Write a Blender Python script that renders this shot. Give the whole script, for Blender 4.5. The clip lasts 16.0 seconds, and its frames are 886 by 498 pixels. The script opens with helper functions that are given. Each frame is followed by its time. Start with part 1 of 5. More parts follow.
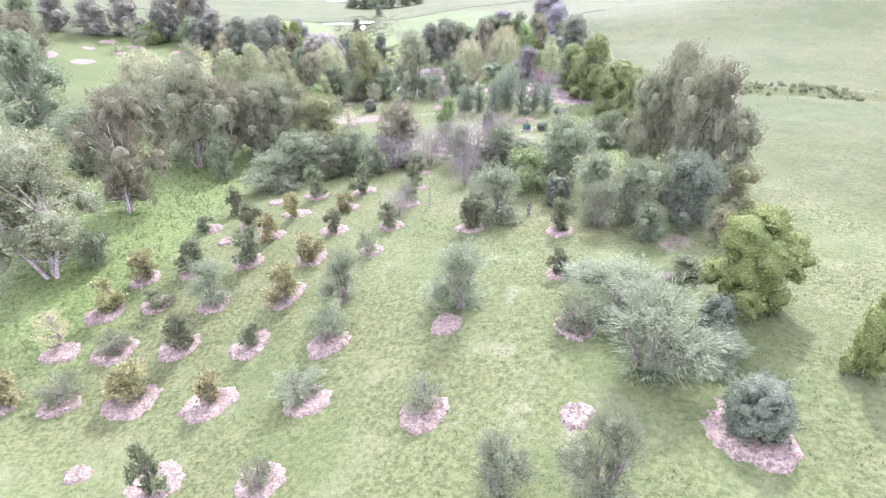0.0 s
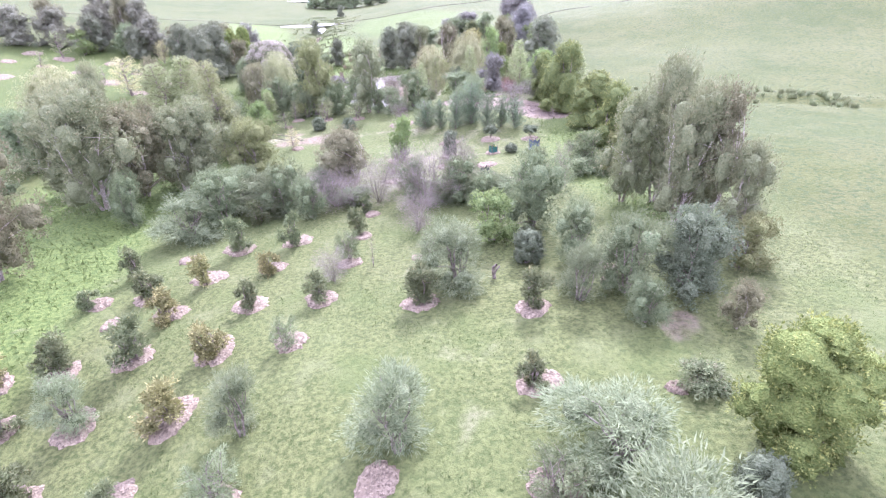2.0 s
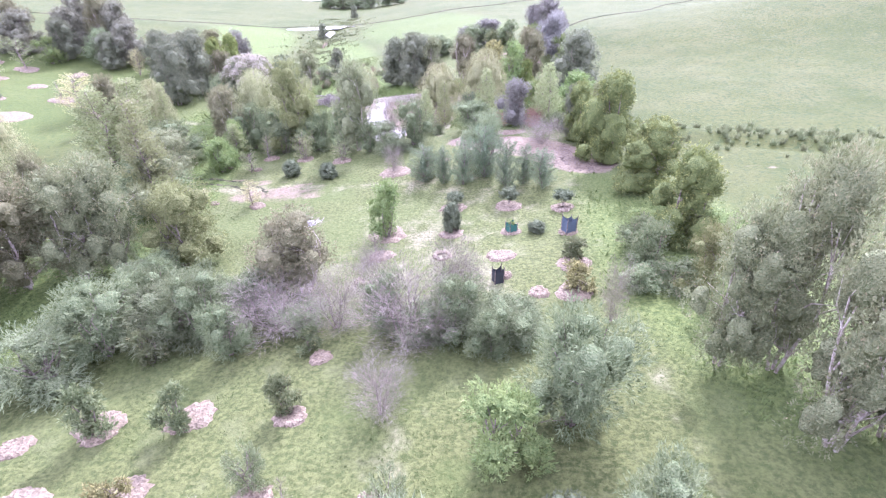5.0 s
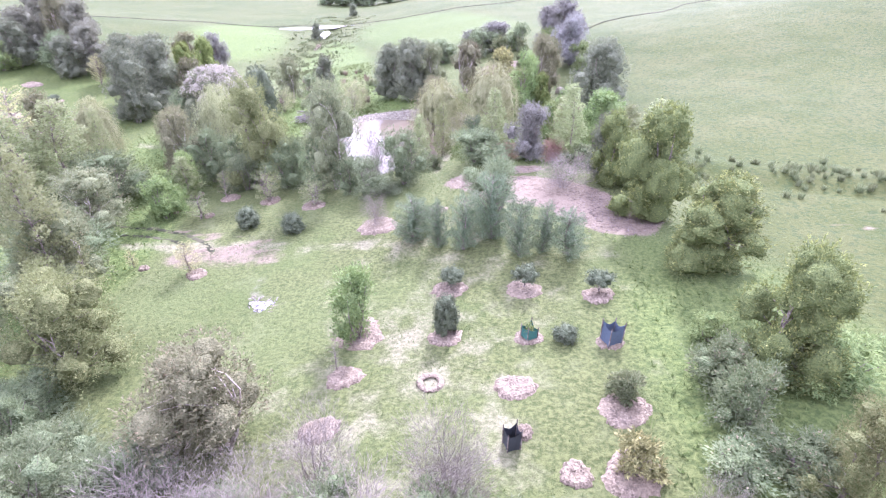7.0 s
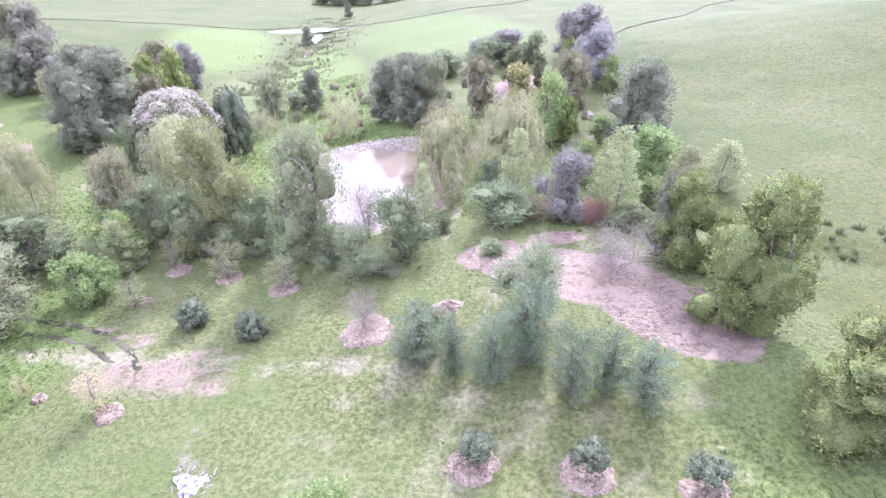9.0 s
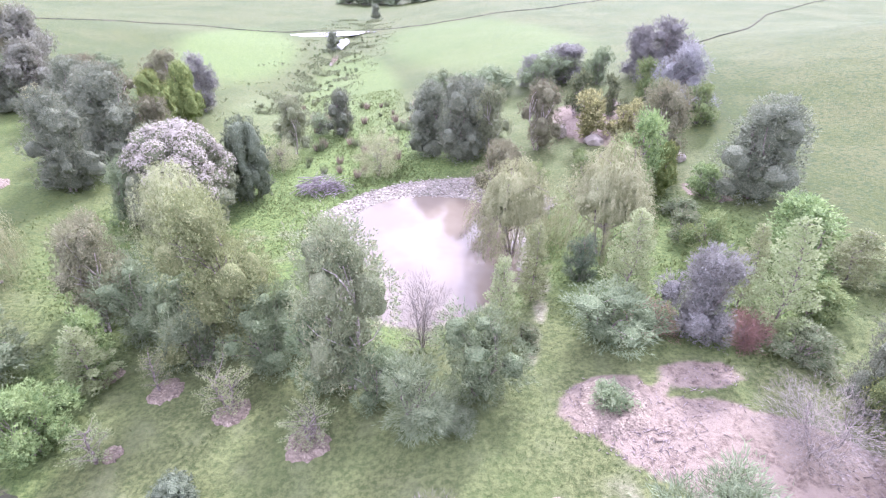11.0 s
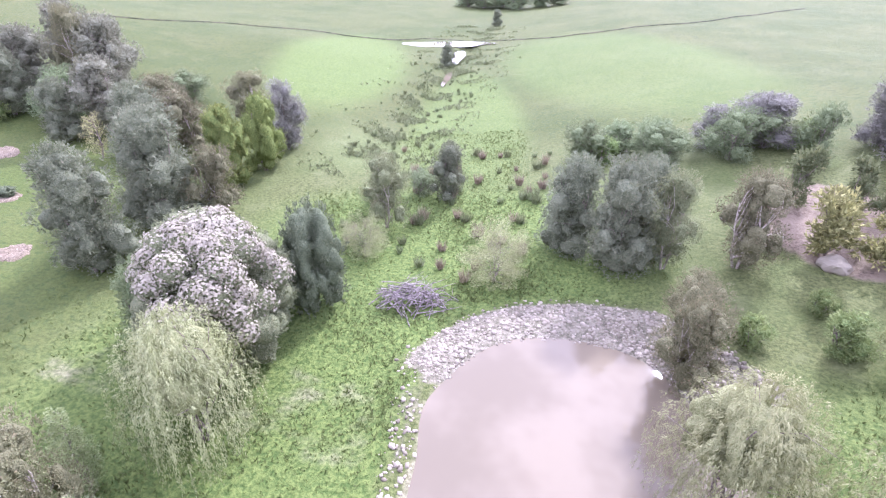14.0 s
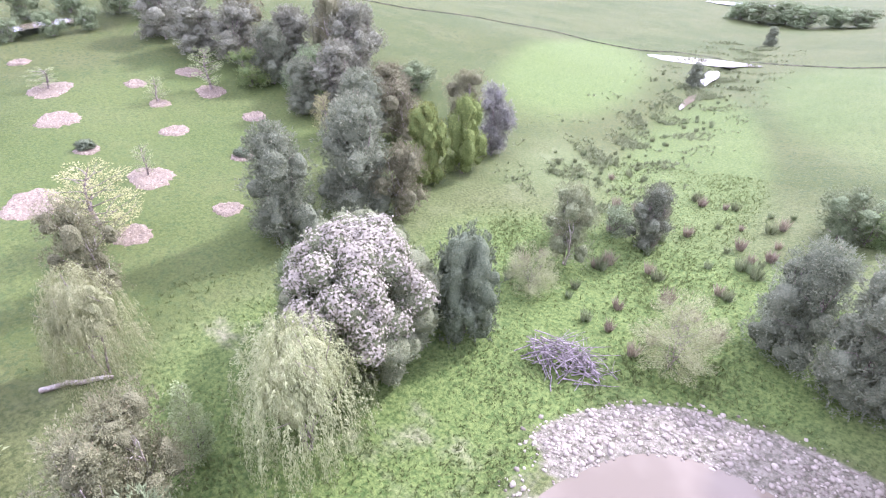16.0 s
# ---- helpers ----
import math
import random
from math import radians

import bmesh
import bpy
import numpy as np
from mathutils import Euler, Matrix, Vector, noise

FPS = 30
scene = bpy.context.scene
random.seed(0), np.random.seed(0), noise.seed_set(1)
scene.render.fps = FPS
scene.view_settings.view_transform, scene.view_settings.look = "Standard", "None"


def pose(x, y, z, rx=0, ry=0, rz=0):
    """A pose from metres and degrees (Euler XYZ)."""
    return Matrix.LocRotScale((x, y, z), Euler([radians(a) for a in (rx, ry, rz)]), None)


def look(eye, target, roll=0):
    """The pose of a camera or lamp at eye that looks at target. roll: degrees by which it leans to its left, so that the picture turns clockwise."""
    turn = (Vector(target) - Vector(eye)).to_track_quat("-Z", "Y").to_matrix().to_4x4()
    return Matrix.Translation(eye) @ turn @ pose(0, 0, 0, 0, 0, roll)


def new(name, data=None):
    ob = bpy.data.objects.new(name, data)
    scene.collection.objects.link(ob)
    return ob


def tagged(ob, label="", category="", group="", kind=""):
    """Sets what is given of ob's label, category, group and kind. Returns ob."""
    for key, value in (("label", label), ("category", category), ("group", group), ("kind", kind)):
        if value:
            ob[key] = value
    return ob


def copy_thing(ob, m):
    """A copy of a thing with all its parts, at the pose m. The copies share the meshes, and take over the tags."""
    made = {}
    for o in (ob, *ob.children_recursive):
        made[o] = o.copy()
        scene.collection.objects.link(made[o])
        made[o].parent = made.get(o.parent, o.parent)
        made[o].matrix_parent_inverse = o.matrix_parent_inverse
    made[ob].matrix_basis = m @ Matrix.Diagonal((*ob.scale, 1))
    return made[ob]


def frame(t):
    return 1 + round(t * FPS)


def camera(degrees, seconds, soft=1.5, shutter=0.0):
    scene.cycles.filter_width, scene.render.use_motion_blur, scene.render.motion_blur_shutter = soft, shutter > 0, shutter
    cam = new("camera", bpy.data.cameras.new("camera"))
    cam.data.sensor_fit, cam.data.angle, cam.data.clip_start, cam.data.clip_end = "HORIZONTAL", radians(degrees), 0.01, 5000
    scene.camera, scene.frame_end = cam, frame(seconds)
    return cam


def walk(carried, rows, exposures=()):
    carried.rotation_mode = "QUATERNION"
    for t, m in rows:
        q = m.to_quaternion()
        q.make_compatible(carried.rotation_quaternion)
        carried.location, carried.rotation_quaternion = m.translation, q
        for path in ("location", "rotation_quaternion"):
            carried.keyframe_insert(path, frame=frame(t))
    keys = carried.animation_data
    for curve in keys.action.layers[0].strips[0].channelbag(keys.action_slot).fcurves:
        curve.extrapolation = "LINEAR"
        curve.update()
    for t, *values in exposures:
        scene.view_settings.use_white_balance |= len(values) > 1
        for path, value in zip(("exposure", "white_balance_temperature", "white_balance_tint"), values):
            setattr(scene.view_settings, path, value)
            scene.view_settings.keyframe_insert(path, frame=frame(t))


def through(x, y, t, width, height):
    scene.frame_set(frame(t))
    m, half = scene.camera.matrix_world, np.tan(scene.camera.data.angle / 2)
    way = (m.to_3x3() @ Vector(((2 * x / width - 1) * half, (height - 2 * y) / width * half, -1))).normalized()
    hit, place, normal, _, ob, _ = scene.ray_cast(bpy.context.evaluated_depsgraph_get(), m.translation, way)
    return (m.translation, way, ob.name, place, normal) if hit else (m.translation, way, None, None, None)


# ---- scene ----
cam = camera(78.8, 16.0, soft=1.2)
METRES, EYE, TILT, LEAN, TURN = 75.0, 16.0, -30.0, 0.0, 0.0
ROWS = [
    (0.0, 0.0, 0.0, 0.0, -0.0, 0.0, -0.0),
    (0.5, 0.0043, 0.019, 0.0112, -0.12, -0.06, 0.16),
    (1.0, 0.0099, 0.0399, 0.023, -0.6, -0.13, 0.57),
    (1.5, 0.016, 0.0624, 0.0356, -1.4, -0.18, 1.2),
    (2.0, 0.0218, 0.0861, 0.0488, -2.39, -0.3, 1.92),
    (2.5, 0.0273, 0.1108, 0.0629, -3.17, -0.42, 2.4),
    (3.0, 0.0324, 0.1367, 0.0776, -3.68, -0.5, 2.69),
    (3.5, 0.0371, 0.1643, 0.0932, -3.15, -0.49, 2.37),
    (4.0, 0.0415, 0.1932, 0.1096, -1.98, -0.48, 1.6),
    (6.5, 0.0569, 0.3486, 0.1916, 0.32, -0.83, -0.08),
    (7.0, 0.0582, 0.3802, 0.2084, 0.17, -0.98, -0.01),
    (7.5, 0.0583, 0.4115, 0.2257, 0.12, -1.09, -0.01),
    (8.0, 0.0574, 0.443, 0.243, -0.01, -1.16, 0.05),
    (10.5, 0.0195, 0.5961, 0.3302, 0.52, -1.6, -0.72),
    (11.0, 0.0065, 0.6267, 0.3468, 1.63, -1.64, -1.52),
    (11.5, -0.0069, 0.6572, 0.3637, 1.88, -1.61, -1.68),
    (12.0, -0.0185, 0.6879, 0.3809, 1.59, -1.58, -1.5),
    (12.5, -0.0271, 0.7188, 0.3995, 1.42, -1.67, -1.21),
    (13.0, -0.0343, 0.7506, 0.4178, 3.04, -1.81, -2.12),
    (13.5, -0.0394, 0.7798, 0.4354, 7.24, -2.2, -4.53),
    (14.0, -0.0444, 0.8061, 0.4511, 11.51, -2.75, -7.09),
    (14.5, -0.048, 0.8292, 0.4652, 16.97, -3.62, -10.21),
    (15.0, -0.0496, 0.8447, 0.4758, 22.81, -4.92, -13.41),
    (15.5, -0.0475, 0.852, 0.4803, 27.73, -6.27, -16.04),
    (16.0, -0.0453, 0.854, 0.4806, 34.13, -8.18, -19.1),
]
walk(cam, [(t, pose(0, 0, EYE, TILT, LEAN, TURN) @ pose(METRES * x, METRES * y, METRES * z, 90 + pitch, roll, yaw)) for t, x, y, z, yaw, pitch, roll in ROWS],
     exposures=[(0.0, 1.63, 5300, 33), (4.0, 1.66, 5230, 36), (8.0, 1.61, 5220, 35), (10.5, 1.57, 5220, 35), (12.5, 1.41, 5240, 33), (16.0, 1.40, 5280, 32)])

# ---- sky and sun ----
SUN_AZ, SUN_EL = 17.0, 40.0
world = bpy.data.worlds.new("sky")
scene.world = world
world.use_nodes = True
wn = world.node_tree
sky = wn.nodes.new("ShaderNodeTexSky")
sky.sky_type, sky.sun_disc = "NISHITA", False
sky.sun_elevation, sky.sun_rotation = radians(SUN_EL), radians(SUN_AZ)
sky.dust_density, sky.air_density = 3.0, 1.2
wc = wn.nodes.new("ShaderNodeTexCoord")
wmap = wn.nodes.new("ShaderNodeMapping")
wmap.inputs["Scale"].default_value = (1.0, 1.0, 2.2)
wnoise = wn.nodes.new("ShaderNodeTexNoise")
wnoise.inputs["Scale"].default_value, wnoise.inputs["Detail"].default_value = 2.2, 6
wramp = wn.nodes.new("ShaderNodeValToRGB")
wramp.color_ramp.elements[0].position, wramp.color_ramp.elements[1].position = 0.36, 0.62
wramp.color_ramp.elements[0].color, wramp.color_ramp.elements[1].color = (0.35, 0.35, 0.35, 1), (0.95, 0.95, 0.95, 1)
wmix = wn.nodes.new("ShaderNodeMix")
wmix.data_type = "RGBA"
wmix.inputs[7].default_value = (13.9, 13.1, 14.2, 1)
bg = wn.nodes["Background"]
bg.inputs["Strength"].default_value = 0.142
wn.links.new(wc.outputs["Generated"], wmap.inputs["Vector"])
wn.links.new(wmap.outputs["Vector"], wnoise.inputs["Vector"])
wn.links.new(wnoise.outputs["Fac"], wramp.inputs["Fac"])
wn.links.new(wramp.outputs["Color"], wmix.inputs[0])
wn.links.new(sky.outputs["Color"], wmix.inputs[6])
wn.links.new(wmix.outputs[2], bg.inputs["Color"])
sun = new("sun", bpy.data.lights.new("sun", "SUN"))
sun.data.energy, sun.data.angle, sun.data.color = 2.95, radians(3.0), (1.0, 0.95, 0.86)
sa, se = radians(SUN_AZ), radians(SUN_EL)
sun.matrix_world = look((0, 0, 60), Vector((0, 0, 60)) - Vector((math.sin(sa) * math.cos(se), math.cos(sa) * math.cos(se), math.sin(se))))


# ---- lie of the land ----
def soft(a, k=4.0):
    return k * np.logaddexp(0.0, a / k)


POND = (-1.45, 83.3, 6.6, 8.1)
WATER = -3.05
def base_land(x, y):
    """The valley: a fall along it, a side slope up to the paddock, and the gentle swells on them."""
    u = x + 17 + 5 * np.tanh((y - 110) / 40)
    right, top, left = soft(u) - soft(u - 30), soft(u - 32), soft(-u)

    def swell(at, w):
        return np.exp(-(((y - at) / w) ** 2))
    z = -3.6436 - 0.0307 * soft(y - 60, 15) + 0.092 * soft(60 - y, 15) + 0.1759 * right + 0.0098 * top + 0.0368 * left
    z = z + -0.0345 * right * swell(5, 16)
    z = z + -0.061 * right * swell(30, 16)
    z = z + -0.0649 * right * swell(60, 16)
    z = z + -0.0618 * right * swell(90, 16)
    z = z + 0.1554 * top * swell(110, 30) + 0.1047 * left * swell(130, 45)
    z = z + 0.0422 * swell(10, 14)
    z = z + 0.2122 * swell(35, 14)
    z = z + 0.0412 * swell(60, 14)
    z = z + 0.0882 * swell(85, 14)
    z = z + 0.1828 * swell(115, 14)
    z = z + -1.6727 * np.exp(-((x + 15) ** 2 + (y - 15) ** 2) / 100)
    z = z + 0.6831 * np.exp(-((x + 4) ** 2 + (y - 26) ** 2) / 100)
    z = z + -0.3941 * np.exp(-((x - 11) ** 2 + (y - 47) ** 2) / 100)
    z = z + 0.8012 * np.exp(-((x - 8) ** 2 + (y - 65) ** 2) / 100)
    z = z + 0.4988 * np.exp(-((x + 6) ** 2 + (y - 67) ** 2) / 100)
    z = z + -0.0585 * np.exp(-((x + 8) ** 2 + (y - 95) ** 2) / 100)
    z = z + 0.3037 * np.exp(-((x - 5) ** 2 + (y - 20) ** 2) / 100)
    z = z + -0.5336 * np.exp(-((x - 28) ** 2 + (y - 70) ** 2) / 100)
    z = z + -0.5542 * np.exp(-((x + 20) ** 2 + (y - 132) ** 2) / 100)
    z = z + -0.5054 * np.exp(-((x + 50) ** 2 + (y - 101) ** 2) / 100)
    z = z + -0.0077 * np.exp(-((x + 12) ** 2 + (y - 84) ** 2) / 100)
    z = z + -0.2214 * np.exp(-((x - 30) ** 2 + (y - 126) ** 2) / 100)
    z = z + 0.6971 * np.exp(-((x + 50) ** 2 + (y - 152) ** 2) / 100)
    return z



def pond_edge(x, y):
    """Below 1 inside the pond's waterline, above 1 outside it."""
    a = np.arctan2(y - POND[1], x - POND[0])
    wob = 1 + 0.03 * np.sin(3 * a + 1.0) + 0.02 * np.sin(7 * a) - 0.07 * np.exp(-((a - 1.95) / 0.45) ** 2)
    return np.sqrt(((x - POND[0]) / POND[2]) ** 2 + ((y - POND[1]) / POND[3]) ** 2) / wob


def step(e0, e1, v):
    f = np.clip((v - e0) / (e1 - e0), 0, 1)
    return f * f * (3 - 2 * f)


def wave(x, y, s, k=0):
    """Cheap smooth unevenness between about -1 and 1."""
    return (np.sin(x / s + 1.3 * np.sin(y / s * 0.7 + k)) + np.sin(y / s * 1.3 + 1.7 * np.sin(x / s * 0.6 + k * 2.1))) * 0.5


def land(x, y):
    x, y = np.asarray(x, float), np.asarray(y, float)
    z = base_land(x, y)
    e = pond_edge(x, y)
    rim = WATER + 0.05 + 1.2 * np.clip(e - 1, -1, 0.35)
    k = 1 - step(1.02, 1.4, e)
    z = z * (1 - k) + rim * k
    z = z + (0.05 * wave(x, y, 0.9) + 0.12 * wave(x, y, 4.3, 1)) * (1 - 0.75 * k)
    # the old fence bank along the paddock
    b = bank_line(x, y)
    z = z + 0.35 * np.exp(-(b / 1.1) ** 2) - 0.25 * np.exp(-((b + 2.2) / 0.9) ** 2)
    # the level bed of the far pond
    k = 1 - step(0.7, 1.3, np.sqrt(((x + 27) / 11) ** 2 + ((y - 172.5) / 5) ** 2))
    z = z * (1 - k) - 6.12 * k
    # the wet gully below the dam
    gx = -20.3 - 0.06 * (y - 132)
    z = z - 0.5 * np.exp(-((x - gx) / 1.6) ** 2) * step(124, 132, y) * (1 - step(190, 200, y))
    return z


def bank_line(x, y):
    """Signed distance to the bank that runs along the paddock."""
    d = (y - (69.5 - 0.42 * (x - 26))) * 0.92
    return np.where((x > 17) & (x < 75), d, 99.0)


def h(x, y):
    return float(land(x, y))


# ---- materials ----
def mat(name):
    m = bpy.data.materials.new(name)
    m.use_nodes = True
    return m, m.node_tree, m.node_tree.nodes["Principled BSDF"]


def node(nt, kind, **vals):
    n = nt.nodes.new(kind)
    for k, v in vals.items():
        n.inputs[k.replace("_", " ")].default_value = v
    return n


def mixc(nt, fac, a, b):
    """A colour mix; a, b: colours or sockets; fac: number or socket."""
    n = nt.nodes.new("ShaderNodeMix")
    n.data_type = "RGBA"
    for i, v in ((0, fac), (6, a), (7, b)):
        if isinstance(v, bpy.types.NodeSocket):
            nt.links.new(v, n.inputs[i])
        else:
            n.inputs[i].default_value = (*v, 1) if isinstance(v, tuple) else v
    return n.outputs[2]


def ramp(nt, src, p0, p1):
    n = nt.nodes.new("ShaderNodeMapRange")
    n.interpolation_type = "SMOOTHSTEP"
    n.inputs["From Min"].default_value, n.inputs["From Max"].default_value = p0, p1
    nt.links.new(src, n.inputs["Value"])
    return n.outputs["Result"]


def noise_at(nt, scale, detail=4.0, rough=0.55, coord=None):
    n = node(nt, "ShaderNodeTexNoise", Scale=scale, Detail=detail, Roughness=rough)
    if coord is None:
        coord = nt.nodes.new("ShaderNodeNewGeometry").outputs["Position"]
    nt.links.new(coord, n.inputs["Vector"])
    return n.outputs["Fac"]


def math_(nt, op, a, b):
    n = nt.nodes.new("ShaderNodeMath")
    n.operation = op
    for i, v in ((0, a), (1, b)):
        if isinstance(v, bpy.types.NodeSocket):
            nt.links.new(v, n.inputs[i])
        else:
            n.inputs[i].default_value = v
    return n.outputs[0]


def bump(nt, bsdf, src, strength, dist):
    b = node(nt, "ShaderNodeBump", Strength=strength, Distance=dist)
    nt.links.new(src, b.inputs["Height"])
    nt.links.new(b.outputs["Normal"], bsdf.inputs["Normal"])


INNER_SHADE = {}


def inner_shade_mat(name, dark, light):
    """The leaves deeper in a crown: small mottled tones, darkened so gaps read as shade."""
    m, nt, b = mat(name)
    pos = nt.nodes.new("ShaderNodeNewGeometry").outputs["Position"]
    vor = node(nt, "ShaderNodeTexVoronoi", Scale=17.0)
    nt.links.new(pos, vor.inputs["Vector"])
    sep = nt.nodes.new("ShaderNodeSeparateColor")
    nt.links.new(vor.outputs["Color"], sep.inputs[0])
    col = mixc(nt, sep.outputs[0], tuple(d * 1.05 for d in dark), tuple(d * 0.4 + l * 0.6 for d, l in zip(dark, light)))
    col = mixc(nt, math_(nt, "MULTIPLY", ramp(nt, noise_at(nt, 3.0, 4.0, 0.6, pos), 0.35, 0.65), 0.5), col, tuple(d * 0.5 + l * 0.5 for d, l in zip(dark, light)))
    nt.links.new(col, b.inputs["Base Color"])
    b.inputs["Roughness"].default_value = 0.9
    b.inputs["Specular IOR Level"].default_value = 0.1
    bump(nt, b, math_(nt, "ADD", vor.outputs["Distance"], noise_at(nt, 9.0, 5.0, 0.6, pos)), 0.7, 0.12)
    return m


def leaf_mat(name, dark, light, tip=None, tip_share=0.0, through=0.25, rough=0.55):
    """Leaves: two tones leaf by leaf, a share of young tips, light passing through."""
    m, nt, b = mat(name)
    INNER_SHADE[name] = inner_shade_mat(name + "_inner", dark, light)
    geo = nt.nodes.new("ShaderNodeNewGeometry")
    info = nt.nodes.new("ShaderNodeObjectInfo")
    rnd = geo.outputs["Random Per Island"]
    col = mixc(nt, math_(nt, "ADD", math_(nt, "MULTIPLY", rnd, 0.35), math_(nt, "MULTIPLY", ramp(nt, noise_at(nt, 4.5, 3.0), 0.3, 0.7), 0.45)), dark, light)
    patch = noise_at(nt, 0.9, 2.0)
    col = mixc(nt, math_(nt, "MULTIPLY", ramp(nt, patch, 0.42, 0.68), 0.45), col, light)
    if tip:
        young = math_(nt, "ADD", math_(nt, "MULTIPLY", noise_at(nt, 2.6, 3.0), 1.5), math_(nt, "MULTIPLY", rnd, 0.5))
        col = mixc(nt, math_(nt, "MULTIPLY", ramp(nt, young, 1.35 - tip_share, 1.6 - tip_share), 0.75), col, tip)
    hsv = node(nt, "ShaderNodeHueSaturation")
    nt.links.new(math_(nt, "ADD", math_(nt, "MULTIPLY", info.outputs["Random"], 0.35), 0.85), hsv.inputs["Value"])
    nt.links.new(math_(nt, "ADD", math_(nt, "MULTIPLY", info.outputs["Random"], 0.024), 0.488), hsv.inputs["Hue"])
    nt.links.new(col, hsv.inputs["Color"])
    nt.links.new(hsv.outputs["Color"], b.inputs["Base Color"])
    b.inputs["Roughness"].default_value = max(rough, 0.65)
    b.inputs["Specular IOR Level"].default_value = 0.12
    tr = nt.nodes.new("ShaderNodeBsdfTranslucent")
    nt.links.new(hsv.outputs["Color"], tr.inputs["Color"])
    mx = nt.nodes.new("ShaderNodeMixShader")
    mx.inputs[0].default_value = through
    out = nt.nodes["Material Output"]
    nt.links.new(b.outputs[0], mx.inputs[1])
    nt.links.new(tr.outputs[0], mx.inputs[2])
    nt.links.new(mx.outputs[0], out.inputs["Surface"])
    return m


def bark_mat(name, dark, light):
    m, nt, b = mat(name)
    n1 = noise_at(nt, 6.0, 5.0)
    nt.links.new(mixc(nt, ramp(nt, n1, 0.35, 0.65), dark, light), b.inputs["Base Color"])
    b.inputs["Roughness"].default_value = 0.85
    bump(nt, b, noise_at(nt, 25.0, 4.0), 0.6, 0.02)
    return m


def chip_mat(name, dark, mid, light):
    """Weathered wood-chip mulch."""
    m, nt, b = mat(name)
    pos = nt.nodes.new("ShaderNodeNewGeometry").outputs["Position"]
    vor = node(nt, "ShaderNodeTexVoronoi", Scale=14.0)
    nt.links.new(pos, vor.inputs["Vector"])
    sep = nt.nodes.new("ShaderNodeSeparateColor")
    nt.links.new(vor.outputs["Color"], sep.inputs[0])
    col = mixc(nt, sep.outputs[0], dark, light)
    col = mixc(nt, math_(nt, "MULTIPLY", ramp(nt, noise_at(nt, 1.6, 5.0, 0.6, pos), 0.3, 0.7), 0.7), col, mid)
    col = mixc(nt, ramp(nt, noise_at(nt, 4.5, 6.0, 0.75, pos), 0.53, 0.66), col, tuple(c * 1.2 for c in light))
    col = mixc(nt, math_(nt, "MULTIPLY", ramp(nt, noise_at(nt, 3.1, 6.0, 0.75, pos), 0.55, 0.68), 0.8), col, dark)
    nt.links.new(col, b.inputs["Base Color"])
    b.inputs["Roughness"].default_value = 0.9
    bump(nt, b, vor.outputs["Distance"], 0.7, 0.05)
    return m


